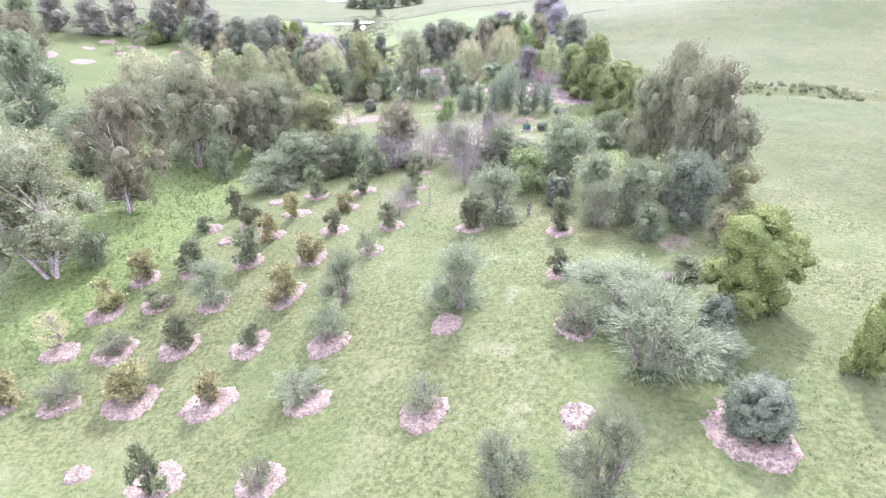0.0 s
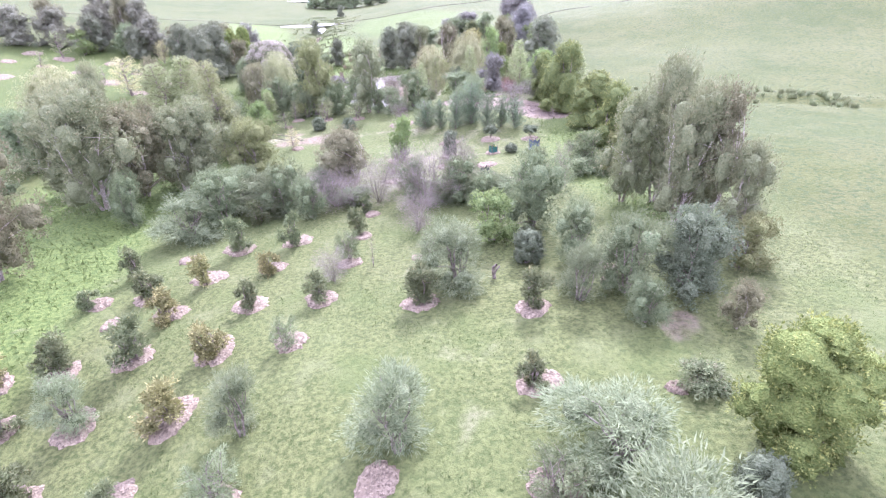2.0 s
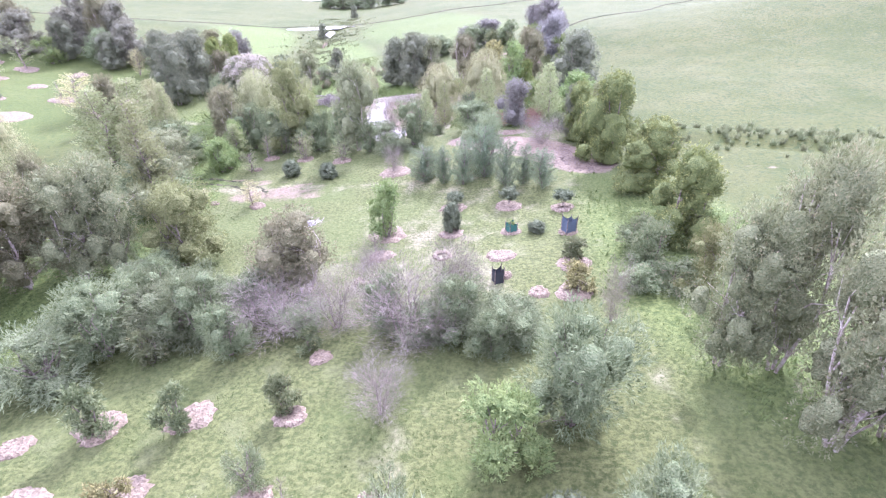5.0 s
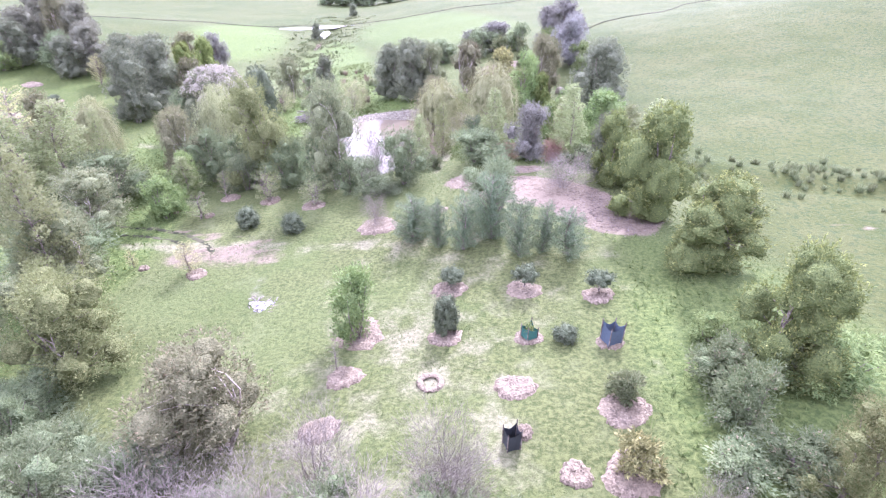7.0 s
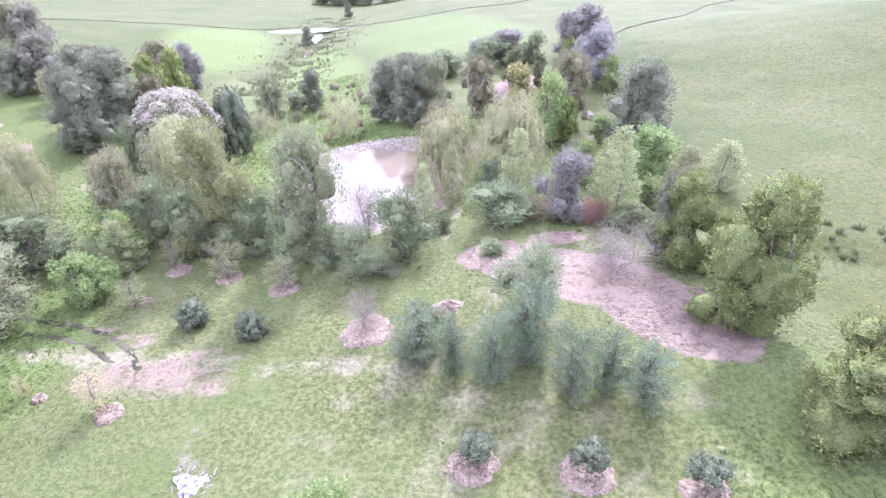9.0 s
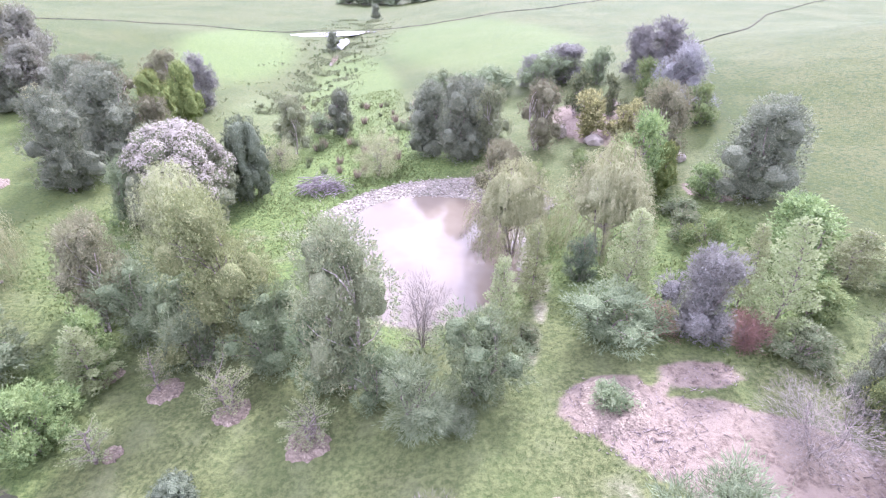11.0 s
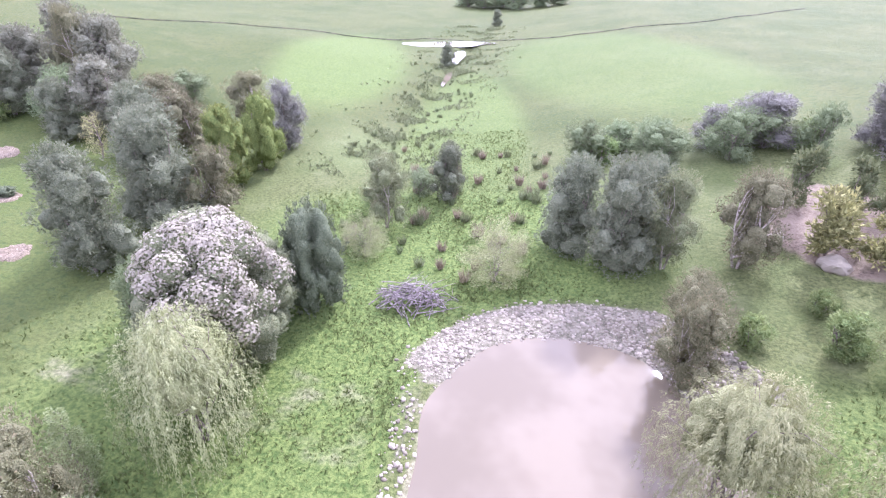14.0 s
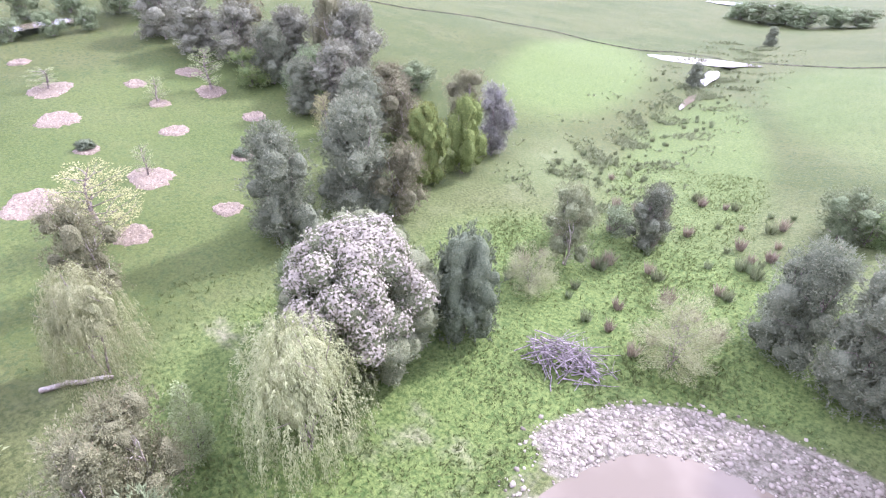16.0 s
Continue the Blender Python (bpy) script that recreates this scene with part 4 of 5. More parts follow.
ring(-13.12, 28.57, 1.16)
ring(-10.52, 29.01, 1.79)
plant("orchy", -10.45, 28.61, 1.46, 1.55)
ring(-12.35, 30.85, 1.71)
plant("orchd", -12.47, 31.12, 1.49, 1.60)
ring(-6.56, 28.85, 1.86)
plant("orchd", -6.50, 28.59, 1.36, 1.21)
ring(-3.08, 28.44, 1.73)
plant("orchd", -3.11, 28.33, 1.26, 1.32)
ring(-14.81, 30.52, 1.43)
plant("orchd", -15.09, 30.16, 1.03, 1.21)
ring(-9.81, 32.52, 1.96)
plant("orchy", -9.67, 31.71, 1.62, 1.32)
plant("orchd", -14.03, 33.26, 1.84, 1.38)
ring(-6.43, 32.88, 1.50)
plant("orchy", -6.50, 32.14, 1.30, 1.33)
ring(-9.16, 36.05, 2.02)
plant("orchd", -9.04, 35.75, 2.01, 1.62)
ring(-5.72, 36.15, 1.93)
plant("orchd", -5.83, 35.43, 2.01, 1.44)
plant("orchd", -9.08, 39.93, 1.65, 1.51)
ring(-11.94, 35.28, 1.34)
ring(-2.16, 32.13, 1.39)
plant("orcho", -2.18, 32.49, 1.96, 1.25)
ring(-1.82, 35.77, 1.31)
plant("orchd", -2.14, 36.08, 1.58, 1.31)
ring(-1.42, 39.23, 1.08)
plant("sapg", -0.86, 31.48, 1.88, 0.55)
plant("bare", -2.75, 30.24, 1.91, 1.45)
plant("orchd", -1.94, 39.86, 1.03, 1.16)
ring(1.56, 26.99, 1.80)
plant("orchd", 1.54, 26.99, 1.94, 1.82)
ring(6.26, 25.57, 1.66)
plant("orchd", 6.18, 25.67, 1.70, 1.56)
ring(5.53, 20.92, 1.71)
plant("orchd", 5.34, 20.80, 1.10, 1.23)
ring(5.11, 16.56, 1.81)
plant("orcho", 5.01, 16.41, 1.55, 1.60)
ring(0.14, 17.57, 1.43)
plant("feath", 0.72, 18.62, 2.71, 2.28)
plant("feath", -4.64, 20.39, 2.52, 1.48)
ring(8.72, 10.72, 2.70)
plant("dense", 8.70, 10.87, 1.83, 1.93)
ring(4.16, 11.98, 1.24)
plant("feath", 6.97, 13.96, 2.70, 3.52)
plant("feath", 7.16, 17.36, 1.94, 3.07)
ring(9.84, 19.93, 0.75)
plant("bramb", 10.64, 20.01, 0.83, 1.85)
plant("ybush", 11.91, 17.22, 3.90, 3.95)
plant("dense", 9.80, 15.50, 1.68, 1.29)
plant("feath", 9.57, 13.94, 0.82, 1.74)
plant("feath", 1.42, 9.36, 1.88, 1.45)
plant("feath", 4.12, 8.88, 2.75, 1.67)
plant("ybush", 13.22, 12.67, 3.09, 1.86)
plant("dense", 6.88, 29.96, 1.88, 1.49)
plant("feath", 3.39, 28.59, 2.93, 2.71)
ring(1.45, 31.82, 0.72)
plant("orcho", 2.16, 31.11, 1.90, 1.25)
plant("ggreen", 5.59, 33.13, 2.60, 2.59)
plant("olive", 9.11, 29.48, 3.03, 2.47)
plant("olive", 8.02, 34.50, 4.44, 3.84)
plant("bare", 1.53, 35.52, 2.56, 1.95)
plant("feath", 8.37, 25.97, 2.42, 1.66)
ring(10.38, 28.90, 1.05)
ring(10.02, 27.33, 0.72)
plant("olive", 10.36, 26.23, 3.40, 3.10)
plant("evergr", 12.86, 25.96, 3.50, 3.30)
plant("gumy", 16.11, 27.56, 2.50, 2.40)
plant("gumo", 13.40, 22.90, 1.90, 1.40, "dry brown shrub beside the wattle")
plant("olive", 10.33, 23.88, 1.90, 1.80)
plant("gum", 14.13, 37.10, 5.90, 3.37)
plant("gum", 15.82, 36.48, 7.60, 3.60)
plant("gum", 15.54, 32.79, 6.90, 3.70)
plant("gumo", 17.27, 33.05, 6.60, 3.30)
plant("gum", 17.25, 30.55, 4.65, 2.66)
plant("wattle", 15.71, 66.74, 4.40, 2.50)
plant("wattle", 16.56, 61.25, 6.13, 4.19)
plant("wattle", 17.90, 55.20, 4.40, 4.30)
plant("wattle", 16.90, 47.60, 4.80, 3.40)
plant("ggreen", 15.09, 49.61, 1.12, 1.72)
plant("olive", 14.69, 47.60, 1.45, 1.67)
plant("bramb", 16.82, 47.47, 1.69, 1.76)
plant("bramb", 14.52, 45.05, 2.17, 2.11)
plant("ggreen", 18.45, 46.63, 1.66, 3.16)
plant("gumy", 15.59, 41.95, 3.20, 2.30)
plant("bramb", 13.11, 43.24, 1.00, 2.21)
plant("bramb", 15.04, 43.22, 1.14, 2.53)
plant("bramb", 14.70, 47.16, 1.65, 2.31)
plant("feath", -13.12, 39.09, 2.54, 3.48)
plant("olive", -11.53, 40.84, 3.61, 4.09)
plant("feath", -8.76, 42.52, 2.51, 3.89)
plant("olive", -5.55, 40.02, 2.55, 2.15)
plant("bare", -4.00, 41.74, 2.96, 3.47)
plant("bare", -1.08, 41.47, 3.20, 2.53)
plant("bare", 2.25, 39.61, 3.91, 3.33)
plant("olive", 4.22, 40.06, 2.89, 2.85)
plant("olive", 5.80, 38.75, 2.09, 1.92)
plant("bare", 4.46, 41.83, 3.46, 1.82)
plant("olive", 6.11, 40.01, 1.78, 3.64)
plant("gum", -21.37, 24.85, 7.02, 6.36)
plant("gumo", -21.54, 33.40, 7.36, 4.75)
plant("sage", -40.60, 53.80, 8.80, 7.40)
plant("gum", -21.24, 44.34, 8.10, 6.00)
plant("gumo", -19.55, 47.20, 6.40, 5.40)
plant("gum", -16.95, 48.15, 6.00, 4.60)
plant("gum", -21.82, 48.69, 8.70, 2.90)
plant("gum", -15.41, 49.39, 6.40, 4.20)
plant("olive", -17.90, 41.40, 3.60, 2.20)
plant("gumy", -12.16, 51.13, 4.56, 4.05)
plant("poplar", -15.87, 55.97, 9.20, 3.54)
plant("gumo", -3.39, 45.22, 4.22, 4.31)
plant("gumy", -11.69, 49.72, 4.75, 4.29)
plant("olive", -12.01, 47.96, 1.72, 2.70)
plant("poplar", -21.88, 72.08, 6.76, 1.82)
plant("poplar", -24.34, 71.21, 7.47, 4.66)
plant("poplar", -26.27, 69.01, 7.01, 4.86)
plant("gum", -19.14, 64.23, 4.13, 4.98)
plant("olive", -18.26, 58.96, 3.18, 6.49)
plant("ggreen", -15.40, 66.62, 2.76, 2.46)
plant("poplar", -15.06, 70.05, 3.50, 2.13)
plant("dense", -8.81, 64.15, 1.41, 1.57)
plant("dense", -5.40, 62.97, 1.29, 1.45)
ring(0.19, 62.46, 2.62)
plant("bare", -0.01, 62.66, 2.21, 1.44)
plant("pine", 2.40, 60.10, 3.10, 2.25)
plant("pine", 4.00, 59.40, 3.10, 1.55)
plant("pine", 5.45, 58.60, 3.90, 1.75)
plant("pine", 7.04, 59.50, 4.40, 2.20)
plant("pine", 8.40, 57.60, 3.95, 1.80)
plant("pine", 9.75, 57.90, 3.15, 1.60)
plant("pine", 11.00, 57.10, 3.05, 1.95)
plant("sapy", -10.38, 58.73, 2.03, 1.39)
ring(-10.01, 58.50, 1.29)
plant("sapy", -14.33, 59.76, 1.19, 0.75)
ring(-13.65, 59.58, 0.70)
plant("ggreen", 0.37, 51.36, 3.34, 2.27)
ring(0.27, 51.86, 2.70)
plant("sapg", -0.17, 49.22, 1.56, 0.85)
ring(0.26, 48.75, 1.57)
plant("dense", 4.44, 51.33, 2.11, 1.11)
ring(4.39, 51.09, 1.61)
ring(4.60, 54.93, 1.83)
plant("umb", 4.74, 55.16, 1.04, 1.27)
ring(8.22, 54.31, 1.79)
plant("umb", 8.30, 54.45, 1.26, 1.29)
ring(11.68, 53.43, 1.62)
plant("umb", 11.79, 53.66, 1.09, 1.25)
ring(8.00, 50.59, 1.29)
plant("dense", 9.50, 50.16, 0.77, 1.00)
ring(11.32, 49.90, 1.20)
ring(7.03, 47.47, 1.67)
ring(7.06, 45.15, 0.77)
ring(10.77, 46.05, 1.99)
plant("orchd", 10.78, 46.48, 1.28, 1.57)
ring(10.19, 43.24, 2.00)
plant("orchy", 10.22, 43.48, 1.39, 1.70)
ring(-0.18, 45.84, 1.58)
ring(8.49, 43.37, 1.16)
plant("bare", 4.42, 42.32, 3.96, 2.08)
plant("bare", 0.29, 43.23, 3.57, 1.88)
plant("bare", 11.11, 40.53, 3.37, 1.07)
plant("gumo", -17.20, 74.26, 5.35, 3.45)
plant("olive", -14.81, 74.18, 4.20, 3.98)
plant("gumy", -10.26, 72.40, 7.49, 4.83)
plant("feath", -11.28, 71.87, 2.71, 2.90)
plant("olive", -8.07, 71.65, 2.89, 2.99)
plant("gum", -3.74, 69.84, 7.20, 4.16)
plant("olive", -4.88, 70.23, 4.00, 3.41)
plant("bare", -1.01, 72.41, 3.97, 2.09)
plant("olive", 1.32, 68.95, 3.86, 3.36)
plant("feath", -1.09, 67.83, 2.59, 2.67)
plant("feath", 0.31, 67.43, 0.68, 1.44)
plant("poplar", 2.48, 72.57, 4.33, 1.67)
plant("olive", 6.84, 71.95, 2.48, 4.10)
plant("she", 10.80, 72.17, 3.86, 2.92)
plant("redsh", 9.17, 72.49, 1.25, 2.31)
plant("redsh", 12.42, 71.33, 1.68, 1.94)
plant("poplar", 4.18, 75.75, 4.73, 1.82)
plant("pine", 6.82, 77.09, 3.08, 1.81)
plant("poplar", 8.32, 74.41, 5.43, 2.28)
plant("willow", 3.83, 82.71, 5.77, 4.47)
plant("willow", 8.58, 80.05, 5.87, 4.55)
plant("ggreen", 12.67, 87.66, 5.25, 3.38)
plant("ggreen", 9.78, 93.68, 1.30, 1.40)
plant("gumo", 14.78, 91.70, 5.98, 3.86)
plant("poplar", 13.80, 72.15, 5.67, 2.53)
plant("poplar", 19.51, 76.24, 3.10, 2.38)
plant("ggreen", 18.38, 78.16, 3.22, 4.10)
plant("poplar", 21.69, 75.91, 3.59, 2.92)
plant("poplar", 13.62, 74.40, 4.40, 1.69)
plant("cone", 15.40, 67.65, 4.20, 2.30)
plant("wattle", 17.32, 65.96, 3.00, 1.90)
plant("cone", 19.60, 86.80, 6.00, 5.20)
plant("ggreen", -15.45, 71.13, 3.14, 2.16)
ring(-15.26, 70.81, 1.56)
ring(-12.03, 70.00, 1.66)
plant("sapg", -12.32, 70.02, 2.40, 1.34)
ring(-8.52, 68.57, 1.61)
plant("sapw", -8.60, 68.69, 2.66, 2.28)
ring(-4.93, 66.83, 1.84)
plant("sapw", -4.83, 66.91, 1.99, 1.99)
plant("ggreen", -15.83, 67.49, 2.13, 2.64)
ring(-15.37, 67.72, 0.93)
plant("sapg", -12.79, 66.15, 1.87, 1.86)
ring(-12.33, 66.52, 0.84)
plant("feath", 7.38, 61.75, 3.57, 2.86)
plant("feath", 2.66, 61.76, 1.75, 1.41)
ring(6.37, 67.83, 2.86)
plant("bramb", 6.10, 67.83, 0.78, 1.74)
plant("bare", 12.28, 65.71, 2.13, 2.97)
plant("openw", -14.90, 96.73, 3.00, 3.00)
plant("orchd", 11.07, 104.14, 3.67, 2.37)
plant("orchd", 14.20, 103.19, 3.37, 2.47)
plant("orchy", 11.46, 99.13, 3.68, 3.60)
plant("orchy", 14.48, 98.27, 2.98, 3.52)
plant("orchd", 16.95, 100.45, 3.63, 2.38)
plant("gumo", 3.36, 89.72, 4.22, 2.73)
plant("gumo", 15.68, 92.93, 5.32, 3.61)
plant("ggreen", 18.30, 106.45, 3.33, 3.04)
plant("she", 19.04, 113.10, 4.43, 3.89)
plant("she", 20.72, 110.31, 5.34, 5.03)
plant("sheg", 20.24, 102.85, 5.14, 5.15)
plant("ggreen", 20.76, 99.99, 3.03, 2.64)
plant("she", 11.58, 114.75, 3.38, 5.66)
plant("she", 8.07, 114.33, 2.89, 3.62)
plant("olive", 14.71, 112.13, 3.46, 2.92)
plant("olive", -1.68, 112.40, 3.33, 4.10)
plant("olive", 3.39, 112.86, 2.88, 4.08)
plant("ggreen", 14.13, 112.82, 2.07, 2.49)
plant("ggreen", 9.80, 90.96, 2.00, 2.40)
plant("gumy", 12.18, 90.00, 3.64, 3.28)
plant("ybush", 13.98, 87.81, 3.69, 2.22)
plant("cone", -29.00, 90.10, 6.90, 4.50)
plant("cone", -28.70, 96.40, 7.30, 5.40)
plant("ybush", -28.40, 103.60, 6.20, 3.70)
plant("ybush", -27.60, 107.00, 6.10, 3.70)
plant("she", -28.00, 112.00, 5.40, 3.40)
plant("gumf", -46.50, 113.50, 7.40, 5.20)
plant("gumo", -49.50, 112.70, 7.80, 4.20)
plant("gumf", -53.00, 110.00, 6.10, 5.60)
plant("cone", -52.50, 107.30, 5.40, 4.40)
plant("gumf", -58.20, 107.50, 5.60, 5.60)
plant("gumf", -64.00, 106.50, 5.50, 6.00)
plant("gumf", -70.00, 105.50, 5.50, 5.60)
plant("gumo", -40.70, 112.30, 4.00, 4.80)
plant("cone", -36.80, 104.80, 5.50, 4.40)
plant("gumo", -34.40, 107.70, 4.60, 4.40)
plant("gumf", -42.50, 107.80, 5.80, 5.20)
plant("olive", -47.00, 107.50, 4.70, 4.40)
plant("gumo", -33.50, 115.30, 4.60, 4.20)
plant("olive", -42.20, 117.80, 2.90, 4.80)
plant("gumf", -55.90, 118.50, 6.70, 5.20)
plant("gumf", -50.30, 118.40, 5.90, 4.80)
plant("gumo", -60.50, 109.50, 6.40, 4.60)
plant("cone", -44.60, 104.90, 4.60, 3.60)
plant("sapy", -39.93, 103.02, 3.82, 2.01)
plant("flower", -18.90, 86.70, 7.20, 8.40)
plant("dense", -15.69, 91.10, 6.25, 3.29)
plant("olive", -21.90, 86.00, 4.60, 3.20)
plant("willow", -16.25, 81.30, 6.00, 4.20)
plant("willow", -25.82, 77.92, 5.20, 3.20)
plant("gumo", -31.63, 80.66, 5.09, 3.28)
plant("gumo", -18.17, 76.05, 5.20, 3.00)
plant("poplar", -18.89, 78.25, 4.31, 1.66)
plant("openw", -6.35, 95.37, 3.95, 4.19)
plant("gum", -14.83, 100.84, 4.87, 3.27)
plant("cone", -11.58, 105.91, 4.00, 2.60)
plant("feath", -13.99, 106.48, 1.90, 2.20)
plant("sapy", -36.49, 82.96, 5.06, 4.66)
ring(-36.18, 84.17, 2.58)
ring(-63.77, 90.22, 4.09)
plant("sapg", -64.04, 90.33, 1.98, 3.20)
ring(-56.64, 88.12, 3.71)
ring(-48.99, 94.21, 2.56)
ring(-55.26, 96.28, 2.00)
plant("sapg", -55.55, 96.33, 2.45, 2.40)
ring(-47.37, 101.00, 2.37)
ring(-42.26, 88.66, 3.42)
plant("sapg", -42.62, 88.52, 2.47, 1.66)
ring(-43.61, 81.40, 4.00)
ring(-34.95, 89.99, 2.04)
ring(-60.52, 96.81, 2.10)
ring(-60.13, 102.32, 2.68)
ring(-54.78, 101.43, 3.18)
plant("sapg", -55.00, 101.58, 4.26, 3.40)
ring(-49.41, 87.32, 1.90)
plant("dense", -49.57, 87.32, 0.81, 1.40)
ring(-41.11, 95.35, 1.80)
plant("dense", -41.18, 95.48, 0.74, 1.27)
ring(-72.54, 91.08, 1.96)
plant("cone", -2.04, 99.44, 5.60, 3.80)
plant("cone", 0.30, 97.30, 6.20, 4.20)
plant("gum", 3.09, 97.45, 5.40, 3.20)
plant("cone", 1.90, 99.80, 5.20, 3.40)
plant("gumo", 6.95, 97.72, 5.20, 4.00)
plant("gumo", 2.85, 88.72, 4.63, 2.99)
plant("gumo", -59.93, 81.89, 7.00, 6.60)
plant("ggreen", -53.36, 105.06, 3.33, 3.43)
plant("gum", -25.72, 47.41, 5.80, 4.00)
plant("gumo", -19.82, 50.85, 6.20, 2.40)
plant("olive", -31.31, 53.21, 4.70, 3.10)
plant("sage", -31.81, 52.94, 4.89, 3.91)
plant("willow", -34.48, 64.14, 6.55, 6.58)
plant("sage", -28.58, 42.23, 4.94, 5.04)
plant("gumy", -27.27, 33.70, 4.78, 4.90)
plant("olive", -19.66, 26.27, 2.07, 1.91)
plant("olive", -17.34, 57.77, 4.38, 4.03)
plant("olive", -21.00, 70.54, 3.51, 5.11)
plant("cone", -31.60, 99.60, 6.40, 4.60)
plant("gumo", -26.60, 98.00, 5.00, 3.60)
plant("olive", -10.92, 43.36, 2.96, 3.04)
plant("olive", -7.50, 41.71, 3.41, 3.13)
plant("feath", -6.57, 43.06, 1.93, 2.21)
plant("olive", -5.30, 44.03, 2.31, 2.50)
plant("feath", -12.98, 46.46, 1.72, 2.37)
plant("feath", -2.93, 41.36, 1.14, 2.41)
plant("olive", 1.34, 40.91, 2.88, 2.25)
plant("feath", 2.73, 40.45, 1.30, 2.42)
plant("olive", 7.13, 40.07, 1.23, 2.51)
plant("feath", 4.81, 40.69, 0.91, 1.93)
plant("olive", -8.69, 44.25, 2.30, 3.19)
plant("feath", -5.60, 43.91, 1.32, 2.78)
plant("olive", -11.40, 46.08, 2.33, 2.47)
plant("olive", -23.87, 51.63, 2.85, 3.53)
plant("gum", -15.95, 56.92, 5.04, 3.93)
plant("ggreen", 13.50, 78.26, 2.79, 2.24)
plant("ggreen", 16.35, 73.46, 1.86, 2.49)
plant("bramb", 14.36, 70.64, 1.14, 2.53)
plant("olive", -2.66, 68.84, 2.63, 2.42)
plant("olive", -12.70, 73.44, 3.87, 3.17)
plant("gumy", -10.21, 74.86, 4.32, 3.28)
plant("olive", -7.53, 72.77, 3.58, 2.52)
plant("bramb", 3.61, 71.97, 0.90, 1.36)
plant("ggreen", 6.10, 91.01, 1.50, 1.70)
plant("gumo", 3.87, 92.39, 2.83, 2.65)
plant("bramb", 14.38, 84.37, 1.14, 2.28)
plant("ggreen", 16.99, 87.55, 1.98, 2.21)
plant("bramb", 13.50, 81.43, 1.58, 2.26)
plant("ggreen", -0.28, 112.46, 1.91, 2.55)
plant("olive", 8.87, 111.56, 3.54, 4.54)
plant("olive", 4.01, 111.62, 2.72, 4.40)
plant("olive", 11.64, 113.60, 2.73, 4.26)
plant("olive", 1.27, 114.65, 2.11, 3.50)
plant("olive", -16.33, 104.38, 2.57, 2.90)

# ---- distance ----
far_water(-27, 172.5, 8.5, 2.4, 18, -6.05, "pale farm pond far down the valley")
far_water(-22.9, 162.5, 1.0, 5.5, 4, -6.05, "narrow pool along the wet gully")
far_water(-21.4, 148, 0.5, 4.0, 3, -5.85, "narrow pool along the wet gully")
far_water(-43, 268, 9, 3.5, 20, on_ground(-43, 268) + 0.6, "bright distant water beyond the scrub")
far_water(-83, 99, 2.2, 7.5, 20, on_ground(-83, 99) + 0.35, "pale roadside water behind the young trees")

M_TRACK, tnt, tb = mat("track_earth_and_bank_shade")
tnt.links.new(mixc(tnt, ramp(tnt, noise_at(tnt, 0.8, 5.0), 0.35, 0.65), (0.03, 0.034, 0.018), (0.1, 0.095, 0.06)), tb.inputs["Base Color"])
tb.inputs["Roughness"].default_value = 0.95
tb.inputs["Specular IOR Level"].default_value = 0.08


def track(points, width, label, rise=1.0):
    """A worn line, or a grass bank's shade, over the hills: a strip with a low crumbling bank."""
    P = np.array(points, float)
    d = np.r_[0, np.cumsum(np.linalg.norm(np.diff(P, axis=0), axis=1))]
    s = np.arange(0, d[-1], 1.5 if rise == 1 else 0.22)
    x, y = np.interp(s, d, P[:, 0]), np.interp(s, d, P[:, 1])
    t = unit(np.stack([np.gradient(x), np.gradient(y)], -1))
    rng = np.random.default_rng(int(abs(P[0, 0]) * 10))
    V = []
    for i in range(len(s)):
        for o, z in ((-0.5, 0.03), (-0.15, 0.16), (0.2, 0.12), (0.5, 0.03)):
            w = o * width * rng.uniform(0.6, 1.3)
            px, py = x[i] - t[i, 1] * w, y[i] + t[i, 0] * w
            V.append((px, py, on_ground(px, py) + z * rise * (1 if rise == 1 else rng.uniform(-0.8, 1.6))))
    f = [(i * 4 + j, i * 4 + j + 1, i * 4 + j + 5, i * 4 + j + 4) for i in range(len(s) - 1) for j in range(3)]
    tagged(new("track", mesh_from("track", V, f, M_TRACK, True)), label, "track", kind="structure")


track([(-80, 140), (-70.7, 148.2), (-64.6, 161.2), (-51.8, 168), (-44.4, 167.9), (-39.9, 170.4), (-33, 177)], 0.8, "worn farm track contouring round the hill")
track([(-33, 177), (-19.7, 180.2), (-8, 177.9), (0.9, 178.4), (14.4, 182.1), (28.7, 196.6), (45, 215)], 0.7, "worn farm track contouring round the hill")
# along the fence line the strip's dark colour is the grass bank's shading
track([(25, 119), (29.5, 126), (35, 132), (42, 140), (51, 156), (61, 173), (85, 200), (115, 225)], 0.28, "dark strip for the shaded grass bank of an old fence line crossing the rise")
# muddy wheel ruts curving through the orchard, the two wheels side by side
RUT = [(-19.5, 65.8), (-17.2, 65.1), (-14.9, 64.6), (-12.8, 63.7), (-11.1, 62.4), (-9.9, 60.9)]
track(RUT, 0.34, "dark muddy wheel rut in the trodden grass", 0.2)
track([(x - 0.25, y - 0.95) for x, y in RUT[1:5]], 0.28, "dark muddy wheel rut in the trodden grass", 0.2)

